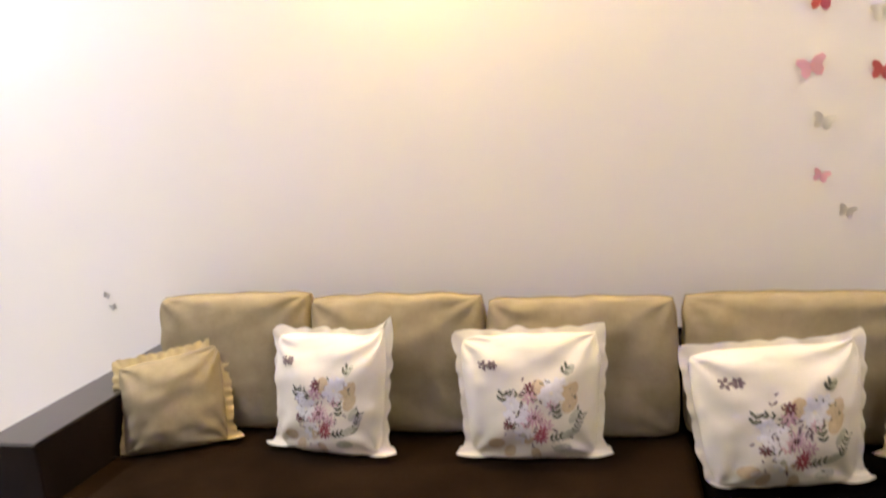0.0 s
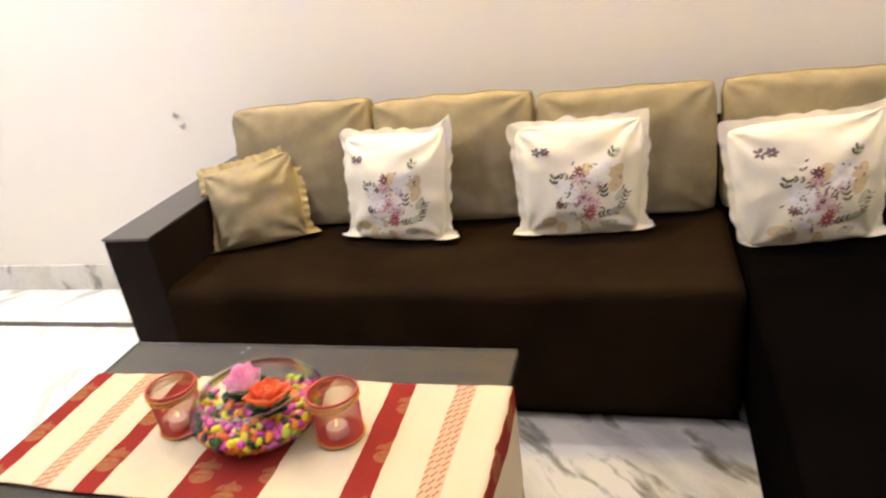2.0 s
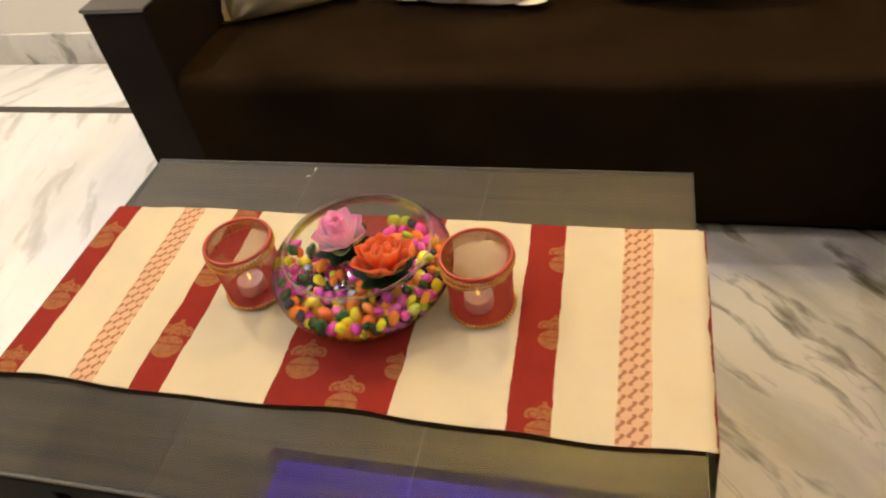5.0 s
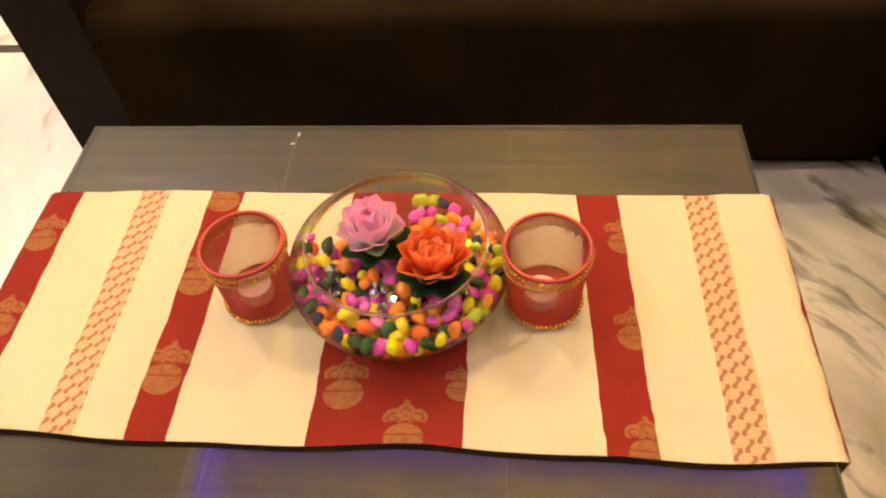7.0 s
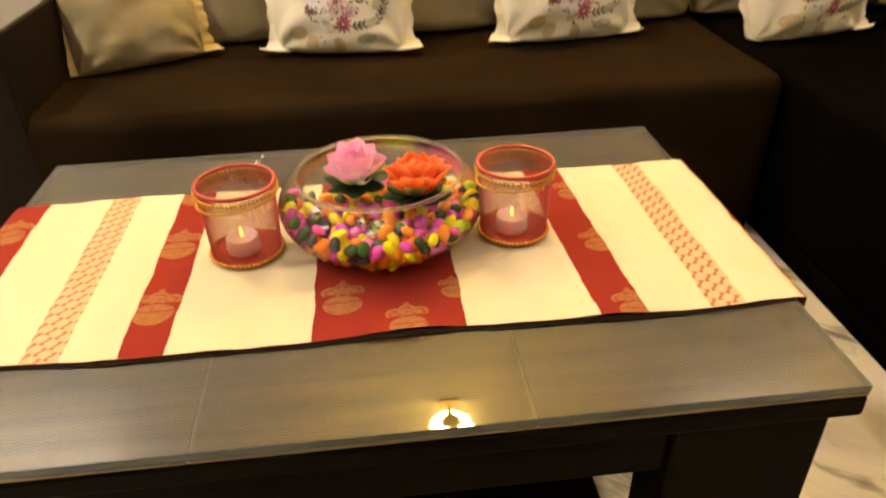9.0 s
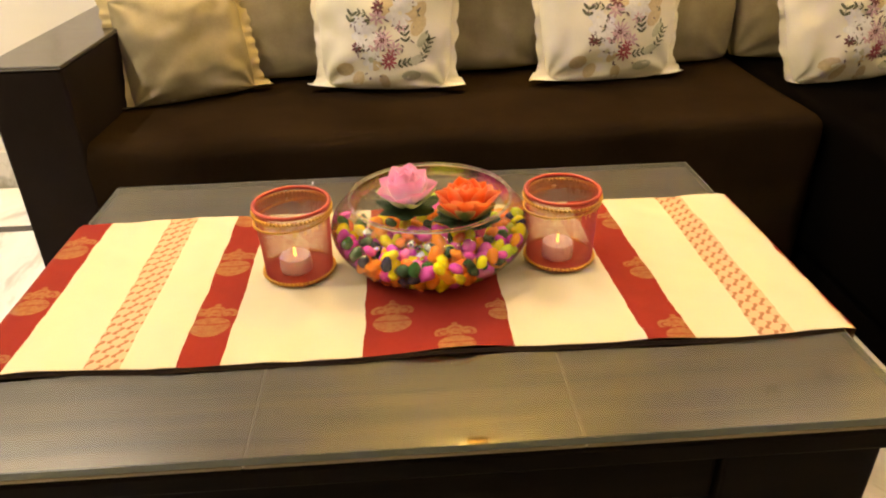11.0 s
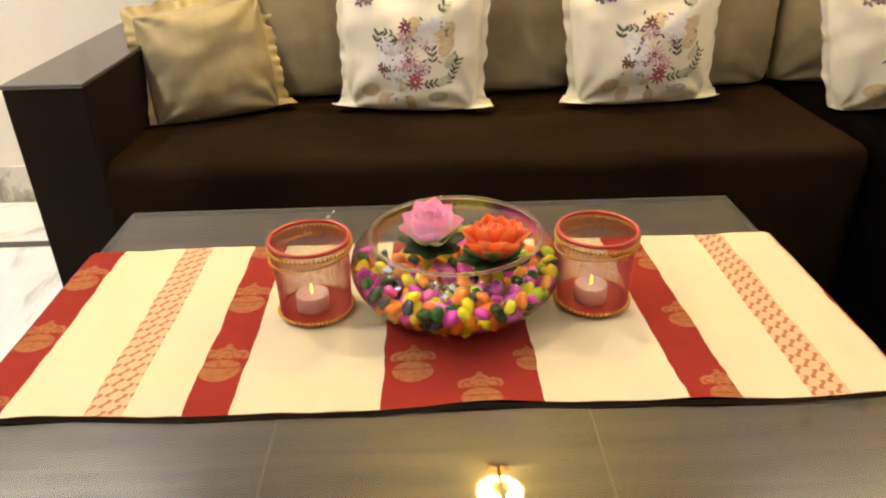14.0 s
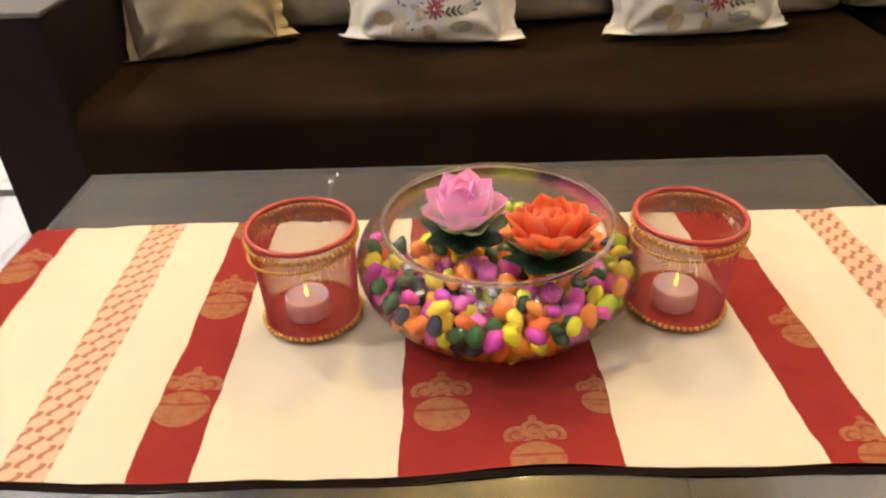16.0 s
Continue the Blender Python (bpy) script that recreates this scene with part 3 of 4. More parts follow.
class Pillow:
    """A stuffed cover: local x to the right, z up, the front faces -y, standing on z = 0."""

    def __init__(self, w, h, t, pin=0.06, full=0.42, seed=0, wrinkle=0.006, n=30, ears=0.0, rounding=0.0, peak=0.0, taper=0.0, tails=(1.0, 1.0), slope=0.0):
        self.peak = peak      # one upper corner pulled up
        self.slope = slope    # upper edge rising to one side
        self.taper, self.tails = taper, tails      # narrower at the foot; length of the two lower ears
        self.rounding = rounding
        self.w, self.h, self.t, self.pin, self.full, self.seed, self.wr, self.n, self.ears = w, h, t, pin, full, seed, wrinkle, n, ears

    def at(self, u, v, side=-1, lift=0.0):
        """u, v in -1..1; side -1 is the front."""
        rd = self.rounding * (u * u * v * v) ** 2
        x = self.w / 2 * u * (1 - self.pin * (1 - v * v) * abs(u)) * (1 - rd) * (1 - self.taper * (1 - v) / 2)
        z = self.h / 2 * (1 + v * (1 - self.pin * (1 - u * u) * abs(v)) * (1 - rd))
        if v < 0:
            z = self.h / 2 * (1 + v * (1 - 0.2 * self.pin * (1 - u * u)) * (1 - rd))
        x += self.w * 0.012 * noise.noise(Vector((u * 2, v * 3, self.seed + 3))) * abs(u)
        z += self.h * 0.018 * noise.noise(Vector((u * 3, v * 2, self.seed + 9))) * max(0, v)
        z += self.slope * u * (v + 1) / 2
        z += self.peak * max(0.0, u) ** 7 * max(0.0, v) ** 5
        k = max(0.0, (1 - u * u) * (1 - v * v))
        th = self.t / 2 * k ** self.full
        p = Vector((u * 2.3 + self.seed * 7.1, v * 2.3, side * 1.7))
        fold = noise.noise(p * 0.7) * self.wr * 1.3
        for k, (cu, cv) in enumerate(((-1, -1), (1, -1), (1, 1), (-1, 1))):
            du, dv = abs(u - cu), abs(v - cv)
            far = math.hypot(du, dv)
            an = math.atan2(dv, du + 1e-6)
            fold += self.wr * 1.1 * math.sin(an * 9 + self.seed * 1.7 + k * 2.1 + 2.0 * noise.noise(Vector((far * 2, k, self.seed)))) * math.exp(-far * 1.5) * min(1, far * 4)
        # a few long soft folds
        fold += self.wr * 0.55 * noise.noise(Vector((u * 1.1 + v * 0.5 + self.seed, v * 4.2 - u * 1.3, self.seed * 0.3)))
        crease = noise.noise(Vector((u * 1.6 + v * 4.5 + self.seed * 1.3, v * 7.0 - u * 2.0, side * 3.0)))
        fold += self.wr * 0.55 * max(0.0, 1.0 - abs(crease) * 9.0) * max(abs(u), abs(v)) ** 2
        th += fold * min(1.0, k * 4)
        return Vector((x, side * (th + lift), z))

    def body(self):
        n = self.n
        e = lambda a: math.sin(math.pi / 2 * a)      # finer towards the seams
        bm = bmesh.new()
        seam = {}
        for side in (-1, 1):
            vs = {}
            for i in range(n + 1):
                for j in range(n + 1):
                    u, v = e(2 * i / n - 1), e(2 * j / n - 1)
                    edge = i in (0, n) or j in (0, n)
                    if edge and (i, j) in seam:
                        vs[i, j] = seam[i, j]
                        continue
                    vs[i, j] = bm.verts.new(self.at(u, v, side))
                    if edge:
                        seam[i, j] = vs[i, j]
            for i in range(n):
                for j in range(n):
                    q = (vs[i, j], vs[i + 1, j], vs[i + 1, j + 1], vs[i, j + 1])
                    bm.faces.new(q if side < 0 else q[::-1])
        return bm

    def flange(self, width, scallops, depth, ruffle, thick=0.003):
        """A border round the seam, scalloped or ruffled."""
        ring = []
        N = 50
        for s in range(4):
            for i in range(N):
                a = -1 + 2 * i / N
                ring.append([(a, -1), (1, a), (-a, 1), (-1, -a)][s])
        M = len(ring)
        bm = bmesh.new()
        rows = []
        for k, off in enumerate((0.0, 0.4, 0.75, 1.0)):
            row = []
            for i, (u, v) in enumerate(ring):
                p = self.at(u * 0.995, v * 0.995)
                p.y = 0
                d = Vector((u ** 5 if abs(u) < 1 else u, 0, v ** 5 if abs(v) < 1 else v))
                d.normalize()
                ph = i / M * 4 * scallops
                loose = noise.noise(Vector((u * 6.5, v * 6.5, self.seed)))
                wv = 1 - depth * (1 - abs(math.sin(math.pi * ph))) + 0.35 * noise.noise(Vector((u * 4, v * 4, self.seed + 5)))
                corner = 1 + self.ears * (abs(u * v)) ** 8 * (1.5 * self.tails[0 if u < 0 else 1] if v < 0 else 0.7)
                if v < -0.98:
                    # the lower border lies flat on the seat, its corners spread sideways
                    d = Vector((u ** 9 * 1.6, -0.8 + 0.5 * abs(u) ** 9, 0.0))
                elif v < -0.8:
                    d = Vector((d.x, 0, d.z * 0.2))
                d.normalize()
                q = p + d * width * off * wv * corner
                q.y += ruffle * off * 1.6 * loose + ruffle * 0.35 * off * math.sin(2 * math.pi * ph + self.seed)
                q.z = max(q.z, 0.003 + 0.004 * off)
                row.append(q)
            rows.append(row)
        for sgn in (-1, 1):
            vv = [[bm.verts.new(q + Vector((0, sgn * thick / 2, 0))) for q in row] for row in rows]
            for a, b in zip(vv, vv[1:]):
                for i in range(M):
                    f = (a[i], a[(i + 1) % M], b[(i + 1) % M], b[i])
                    bm.faces.new(f if sgn < 0 else f[::-1])
        bmesh.ops.remove_doubles(bm, verts=bm.verts[:], dist=0.0001)
        return bm


def stitched(pil, shapes):
    """Flat stitched petals on the front: (u, v, length, width, angle) in units of the half width."""
    bm = bmesh.new()
    for u, v, ln, wd, ang in shapes:
        ca, sa = math.cos(ang), math.sin(ang)
        pts = []
        for k in range(10):
            a = 2 * math.pi * k / 10
            x, y = ln * (0.5 + 0.5 * math.cos(a)), wd * 0.5 * math.sin(a)
            pts.append((u + x * ca - y * sa, v + x * sa + y * ca))
        mid = bm.verts.new(pil.at(u + ln * 0.5 * ca, v + ln * 0.5 * sa, -1, 0.0026))
        ring = [bm.verts.new(pil.at(max(-0.97, min(0.97, a)), max(-0.97, min(0.97, b)), -1, 0.0010)) for a, b in pts]
        for k in range(10):
            bm.faces.new((mid, ring[k], ring[(k + 1) % 10]))
    bmesh.ops.recalc_face_normals(bm, faces=bm.faces[:])
    return bm


def flower(u, v, r, n, w, a0=0.0, inner=0.12):
    return [(u + inner * r * math.cos(a0 + 2 * math.pi * k / n), v + inner * r * math.sin(a0 + 2 * math.pi * k / n), r, w, a0 + 2 * math.pi * k / n) for k in range(n)]


def sprig(u, v, ang, n, step, ln, wd):
    out = []
    for k in range(n):
        x, y = u + step * k * math.cos(ang), v + step * k * math.sin(ang)
        out += [(x, y, ln, wd, ang + 0.8), (x, y, ln, wd, ang - 0.8)]
    return out + [(u, v, step * n, wd * 0.25, ang)]


def floral_cushion(m, w, h, seed, dx=0.0, dy=0.0, peak=0.0, tails=(1.0, 1.0), taper=0.14):
    p = Pillow(w, h, 0.15, 0.02, 0.42, seed, 0.0085, 40, 2.3, 0.09, peak, taper, tails)
    c = thing("floral_cushion", "cream satin cushion with scalloped border and embroidered flowers", "cushion", m, "floral cushions")
    part("cover", p.body(), CREAM_SATIN, c)
    part("scalloped_border", p.flange(0.018, 6, 0.30, 0.005), CREAM_SATIN, c)
    rnd = random.Random(seed)
    o = lambda items: [(a + dx, b + dy, l, wd, g) for a, b, l, wd, g in items]
    sets = {
        "beige": o([(-0.42, -0.66, 0.28, 0.20, 3.4), (-0.30, -0.72, 0.25, 0.18, 4.2), (0.02, -0.76, 0.24, 0.16, 4.9), (0.34, 0.0, 0.40, 0.22, 0.6),
                   (0.48, -0.22, 0.34, 0.20, 1.1), (0.10, 0.02, 0.30, 0.22, 1.5), (0.52, -0.05, 0.34, 0.16, 1.2), (0.0, -0.55, 0.2, 0.16, 4.0)]),
        "white": o(flower(-0.20, -0.22, 0.20, 8, 0.12) + flower(0.30, 0.10, 0.20, 8, 0.12, 0.3) + flower(-0.12, -0.55, 0.15, 7, 0.09) + flower(-0.28, -0.05, 0.12, 6, 0.08)
                   + flower(0.42, 0.22, 0.12, 6, 0.08)),
        "pink": o(flower(0.04, -0.28, 0.17, 14, 0.035) + flower(-0.02, 0.04, 0.12, 7, 0.06) + flower(0.22, -0.40, 0.11, 7, 0.05) + flower(0.30, -0.08, 0.10, 7, 0.045) + flower(-0.08, -0.36, 0.10, 6, 0.06)),
        "red": o(flower(0.12, -0.58, 0.12, 10, 0.035, 0.4) + flower(0.16, -0.48, 0.08, 6, 0.03)),
        "maroon": o(flower(0.0, 0.17, 0.11, 8, 0.05) + flower(-0.34, -0.38, 0.09, 7, 0.045) + flower(0.04, -0.28, 0.05, 6, 0.03) + [(-0.05, -0.42, 0.16, 0.03, 1.2)]),
        "green": o(sprig(0.62, -0.52, 1.15, 5, 0.07, 0.10, 0.035) + sprig(0.38, -0.30, 1.7, 3, 0.08, 0.11, 0.05) + sprig(0.26, -0.62, 0.2, 3, 0.07, 0.10, 0.045)
                   + sprig(-0.42, -0.02, 1.3, 2, 0.09, 0.13, 0.06) + sprig(-0.22, -0.40, 2.7, 2, 0.08, 0.10, 0.04) + sprig(0.46, 0.40, 0.9, 2, 0.08, 0.12, 0.06)
                   + sprig(-0.18, 0.08, 2.9, 2, 0.08, 0.09, 0.04)),
        "olive": o([(0.30, -0.80, 0.30, 0.15, 0.1), (0.42, -0.62, 0.26, 0.13, 0.5), (0.55, -0.38, 0.26, 0.12, 1.0), (-0.12, -0.62, 0.14, 0.10, 2.0), (0.50, 0.36, 0.2, 0.11, 1.0)]),
        "grey": o([(0.7 * rnd.uniform(-0.6, 0.85), rnd.uniform(-0.78, 0.2), rnd.uniform(0.04, 0.08), 0.022, rnd.uniform(0, 6.28)) for _ in range(22)] + [(rnd.gauss(0.0, 0.2), rnd.gauss(-0.22, 0.24), rnd.uniform(0.05, 0.10), 0.030, rnd.uniform(0, 6.28)) for _ in range(34)] + flower(-0.66, 0.54, 0.085, 5, 0.05) + flower(-0.52, 0.55, 0.075, 6, 0.05) + [(-0.6, 0.5, 0.1, 0.02, 0.2)]),
    }
    sets["green"] = [(a, b, l * 0.90, w2 * 0.72, g) for a, b, l, w2, g in sets["green"]]
    sets["pink"] = [(a, b, l * 0.88, w2 * 0.72, g) for a, b, l, w2, g in sets["pink"]]
    sets["green"] += [(0.25 + dx + 0.42 * math.cos(q) , -0.25 + dy + 0.5 * math.sin(q), rnd.uniform(0.06, 0.10), 0.028, q + rnd.uniform(0.4, 1.6)) for q in [rnd.uniform(-1.4, 3.4) for _ in range(16)]]
    sets["maroon"] = [(a, b, l * 0.85, w2 * 0.8, g) for a, b, l, w2, g in sets["maroon"]]
    for k in ("beige", "white", "olive", "pink", "green", "red", "maroon", "grey"):
        part("embroidery", stitched(p, sets[k]), THREADS[k], c, k + " embroidery thread")["kind"] = "stuff"
    return c


def gold_cushion(m, w, h, seed, label, slope=0.0):
    p = Pillow(w, h, 0.16, 0.04, 0.5, seed, 0.010, 40, 1.0, 0.05, slope=slope)
    c = thing("gold_cushion", label, "cushion", m, "small gold cushions")
    part("cover", p.body(), GOLD_CLOTH, c)
    part("frill", p.flange(0.024, 11, 0.15, 0.010, 0.003), GOLD_TRIM, c, "gathered satin frill")
    return c


def back_cushion(m, w, h, seed):
    p = Pillow(w, h, 0.165, 0.012, 0.19, seed, 0.0055, 44, 0.0, 0.05)
    c = thing("back_cushion", "large olive-gold plush cushion leaning on the sofa back", "cushion", m, "sofa back cushions")
    part("cover", p.body(), GOLD_CLOTH, c)
    part("piping", p.flange(0.005, 1, 0.0, 0.0, 0.008), GOLD_TRIM, c)
    return c


for cx, w, h, yaw, seed, y, z in ((-0.380, 0.500, 0.410, 2, 1, 1.165, 0), (0.130, 0.525, 0.398, 0, 2, 1.165, 0), (0.650, 0.515, 0.380, 0, 3, 1.165, 0), (1.192, 0.555, 0.383, -3, 4, 1.165, 0)):
    back_cushion(pose(cx, y, SEAT - 0.003 + z, -7, 0, yaw), w, h, seed)

floral_cushion(pose(-0.036, 1.005, SEAT - 0.002, -13, 0, -8), 0.352, 0.330, 11, -0.02, 0.0, 0.045, (1.0, 1.0), 0.08)
floral_cushion(pose(0.530, 1.008, SEAT - 0.002, -13, 0, 4.5), 0.380, 0.325, 12, 0, 0, 0.012)
floral_cushion(pose(1.108, 0.912, SEAT - 0.002, -14, 0, 11), 0.408, 0.322, 13, 0, 0, 0.02, (0.0, 1.0), 0.20)
gold_cushion(pose(-0.507, 0.990, SEAT - 0.004, -20, -2.5, 19), 0.305, 0.276, 21, "small frilled gold plush cushion leaning by the sofa arm", 0.014)
gold_cushion(pose(1.490, 0.965, SEAT + 0.002, -20, 18, 8), 0.33, 0.238, 22, "small frilled gold plush cushion tilted in the sofa corner")

# ---------------------------------------------------------------- coffee table
TL, TR, TN, TF = -0.450, 0.457, -0.330, 0.270
table = thing("coffee_table", "dark wooden coffee table with glass top before the sofa", "table")
GL = TOP - 0.008
part("frame", box(TL - 0.001, TR + 0.001, TN - 0.001, TF + 0.001, GL - 0.030, GL - 0.0055, 0.004), TABLE_WOOD, table, "", False)
for i in range(3):
    e = [TL, -0.1505, 0.1505, TR]
    part("top_panel", box(e[i] + (0.0013 if i else 0.0), e[i + 1] - (0.0013 if i < 2 else 0.0), TN, TF, GL - 0.005, GL - 0.0005, 0.0006, 1), PANEL_WOOD, table, "", False)
for x in (-0.1505, 0.1505):
    part("seam", box(x - 0.0011, x + 0.0011, TN + 0.001, TF - 0.001, GL - 0.0046, GL - 0.0002), SEAM, table, "pale thin joint between the panels", False)
bm = box(TL, TR, TN, TF, GL, TOP)
bmesh.ops.delete(bm, geom=[f for f in bm.faces if f.calc_center_median().z < TOP - 0.001], context="FACES_ONLY")
pane = part("glass_top", bm, TOP_GLASS, table, "clear glass sheet", False)
for x0, x1, y0, y1 in ((TL, TR, TN, TN + 0.002), (TL, TR, TF - 0.002, TF), (TL, TL + 0.002, TN + 0.002, TF - 0.002), (TR - 0.002, TR, TN + 0.002, TF - 0.002)):
    part("glass_edge", box(x0, x1, y0, y1, GL, TOP - 0.0003), GLASS_EDGE, pane, "greenish polished glass edge", False)
for x0, x1 in ((TL + 0.005, TL + 0.135), (TR - 0.170, TR - 0.019)):
    for y0, y1 in ((TN + 0.012, TN + 0.09), (TF - 0.09, TF - 0.012)):
        part("leg", box(x0, x1, y0, y1, 0.0, GL - 0.031, 0.004), TABLE_WOOD, table, "", False)
part("apron", box(TL + 0.137, TR - 0.172, TN + 0.02, TN + 0.042, GL - 0.102, GL - 0.031, 0.003), TABLE_WOOD, table, "", False)
part("apron", box(TL + 0.137, TR - 0.172, TF - 0.042, TF - 0.02, GL - 0.102, GL - 0.031, 0.003), TABLE_WOOD, table, "", False)
for x0, x1 in ((TL + 0.02, TL + 0.042), (TR - 0.042, TR - 0.02)):
    part("apron", box(x0, x1, TN + 0.092, TF - 0.092, GL - 0.102, GL - 0.031, 0.003), TABLE_WOOD, table, "", False)
part("shelf", box(TL + 0.137, TR - 0.172, TN + 0.03, TF - 0.03, 0.14, 0.16, 0.003), TABLE_WOOD, table, "", False)

# runner over the table, hanging down at both ends
RN, RF = -0.201, 0.139
DROP = 0.20


def runner_at(a, b):
    s = -0.665 + a * 1.335                       # along the cloth
    y = RN + b * (RF - RN)
    y += (1 - b) * (0.003 * math.sin(s * 14 + 0.6) + 0.0015 * math.sin(s * 31)) + b * 0.002 * math.sin(s * 17)
    lift = 0.0022 * noise.noise(Vector((s * 9, y * 9, 2))) + 0.0022 * max(0.0, noise.noise(Vector((s * 14 + y * 20, y * 5 - s * 4, 8)))) + 0.0014 * noise.noise(Vector((s * 30, y * 8, 5))) + 0.0016
    lift += 0.0015 * (1 - b) ** 8 * (0.6 + 0.4 * math.sin(s * 11))
    edge0, edge1 = TL - 0.007, TR + 0.007
    if s < edge0 + 0.004:
        d = edge0 + 0.004 - s
        x, z = edge0 - 0.004 - 0.012 * math.sin(y * 26) * min(1, d * 8) - 0.05 * d, TOP + 0.004 - d
    elif s > edge1 - 0.004:
        d = s - edge1 + 0.004
        x, z = edge1 + 0.005 + 0.007 * (1 + math.sin(y * 24 + 1.0)) * min(1, d * 7), TOP + 0.004 - d
        y += 0.10 * d * (0.5 - b)
    else:
        x, z = s, TOP + lift + 0.0015
    return (x, y, z)


runner = thing("table_runner", "cream cotton runner with red and patterned stripes on the table", "table runner")
part("cloth", grid_mesh(220, 56, runner_at, lambda a, b: (-0.665 + a * 1.335, RN + b * (RF - RN))), RUNNER, runner)
# dark strip standing for shadow and reflection where the cloth edge lifts
hem = grid_mesh(200, 3, lambda a, b: (TL + 0.002 + a * (TR - TL - 0.004), runner_at(0.165 + a * 0.672, 0)[1] - 0.0003 - 0.004 * b,
                                      TOP + 0.0036 + 0.0006 * math.sin(a * 30) - 0.0028 * b))
part("hem", hem, EDGE_SHADE, runner, "dark strip drawn as the shade along the runner edge")

for sx, sy, turn in ((-0.149, 0.231, 20), (-0.143, 0.250, 75)):
    sc = thing("paper_scrap", "tiny white paper scrap on the glass top", "scrap", pose(sx, sy, TOP + 0.0005, 0, 0, turn), "paper scraps")
    part("scrap", grid_mesh(4, 3, lambda a, b: ((a - 0.5) * 0.007, (b - 0.5) * 0.0028 * (1 - abs(a - 0.5)), 0.002 * math.sin(3 * a) + 0.001 * b)), TRIM_WHITE, sc)

# ---------------------------------------------------------------- glass bowl
BX, BY, BZ = 0.030, -0.008, TOP + 0.0045
bowl = thing("glass_bowl", "round clear glass bowl of water on the table runner", "bowl", pose(BX, BY, BZ))
PROFILE = [(0.0, 0.0), (0.035, 0.0), (0.058, 0.001), (0.082, 0.006), (0.104, 0.018), (0.1165, 0.034), (0.1210, 0.050), (0.118, 0.064), (0.110, 0.074), (0.1005, 0.081), (0.0965, 0.0855)]


def smooth_profile(p, n=5):
    out = []
    for i in range(len(p) - 1):
        a, b, c, d = p[max(i - 1, 0)], p[i], p[i + 1], p[min(i + 2, len(p) - 1)]
        for k in range(n):
            t = k / n
            out.append(tuple(0.5 * (2 * b[q] + (c[q] - a[q]) * t + (2 * a[q] - 5 * b[q] + 4 * c[q] - d[q]) * t * t + (3 * b[q] - a[q] - 3 * c[q] + d[q]) * t ** 3) for q in (0, 1)))
    return out + [p[-1]]


sp = [(max(r, 0.0), z) for r, z in smooth_profile(PROFILE)]
def inner_radius(z):
    for (r0, z0), (r1, z1) in zip(sp, sp[1:]):
        if z0 <= z <= z1:
            return r0 + (r1 - r0) * (z - z0) / max(1e-6, z1 - z0)
    return 0.03


part("glass_wall", lathe(sp, 72), BOWL_GLASS, bowl).visible_shadow = False
part("rim", torus(0.0965, 0.0022, 0.0870, 72), RIM_GLASS, bowl, "thick clear glass rim")
body_of_water = [(r * 0.985, 0.0008 + z * 0.99) for r, z in sp if z < 0.0690] + [(inner_radius(0.0705) * 0.985, 0.0700), (inner_radius(0.0705) * 0.97, 0.0705), (0.05, 0.0705), (0.0, 0.0705)]
water = part("water", lathe(body_of_water, 96), WATER, bowl, "clear still water")
water.visible_shadow = False
bpy.context.view_layer.update()


def pebble_mesh(seed):
    bm = bmesh.new()
    bmesh.ops.create_icosphere(bm, subdivisions=2, radius=1.0)
    rnd = random.Random(seed)
    o = Vector((rnd.random() * 9, rnd.random() * 9, 0))
    for v in bm.verts:
        v.co *= 1 + 0.36 * noise.noise(v.co * 1.3 + o) + 0.10 * noise.noise(v.co * 3.1 + o)
        v.co = Vector((v.co.x * 1.0, v.co.y * 0.78, v.co.z * 0.62))
    me = bpy.data.meshes.new("pebble")
    bm.to_mesh(me)
    bm.free()
    for p in me.polygons:
        p.use_smooth = True
    me.materials.append(PEBBLE)
    return me


def glint_mesh(seed):
    """A chip with flat faces, added to stand in for a glint on the bowl."""
    bm = bmesh.new()
    bmesh.ops.create_icosphere(bm, subdivisions=1, radius=1.0)
    rnd = random.Random(seed)
    for v in bm.verts:
        v.co *= rnd.uniform(0.75, 1.05)
        v.co.z *= 0.7
    me = bpy.data.meshes.new("crystal")
    bm.to_mesh(me)
    bm.free()
    me.materials.append(GLINT)
    return me


GLINT_CHIPS = [glint_mesh(40 + i) for i in range(4)]
PEBBLES = [pebble_mesh(i) for i in range(8)]
rnd = random.Random(5)
spots = []
tries = 0
while len(spots) < 298 and tries < 90000:
    tries += 1
    shell = rnd.random() < 0.66
    z = rnd.uniform(0.006, 0.050 if shell else 0.042)
    size = rnd.uniform(0.0080, 0.0128)
    R = inner_radius(z) * 0.975 - size * 0.95
    a = rnd.uniform(0, 2 * math.pi)
    r = R if shell else R * math.sqrt(rnd.random())
    if r < 0:
        continue
    p = Vector((r * math.cos(a), r * math.sin(a), max(z, size * 0.7)))
    # the heap lies lower at the back
    if p.z > 0.036 and p.y > 0.03 or p.y > 0.03 and p.x < -0.06 and p.z > 0.016 or p.y > 0.06 and p.x < 0.01:
        continue
    if all((p - q).length > (size + s2) * 0.68 for q, s2 in spots):
        spots.append((p, size))
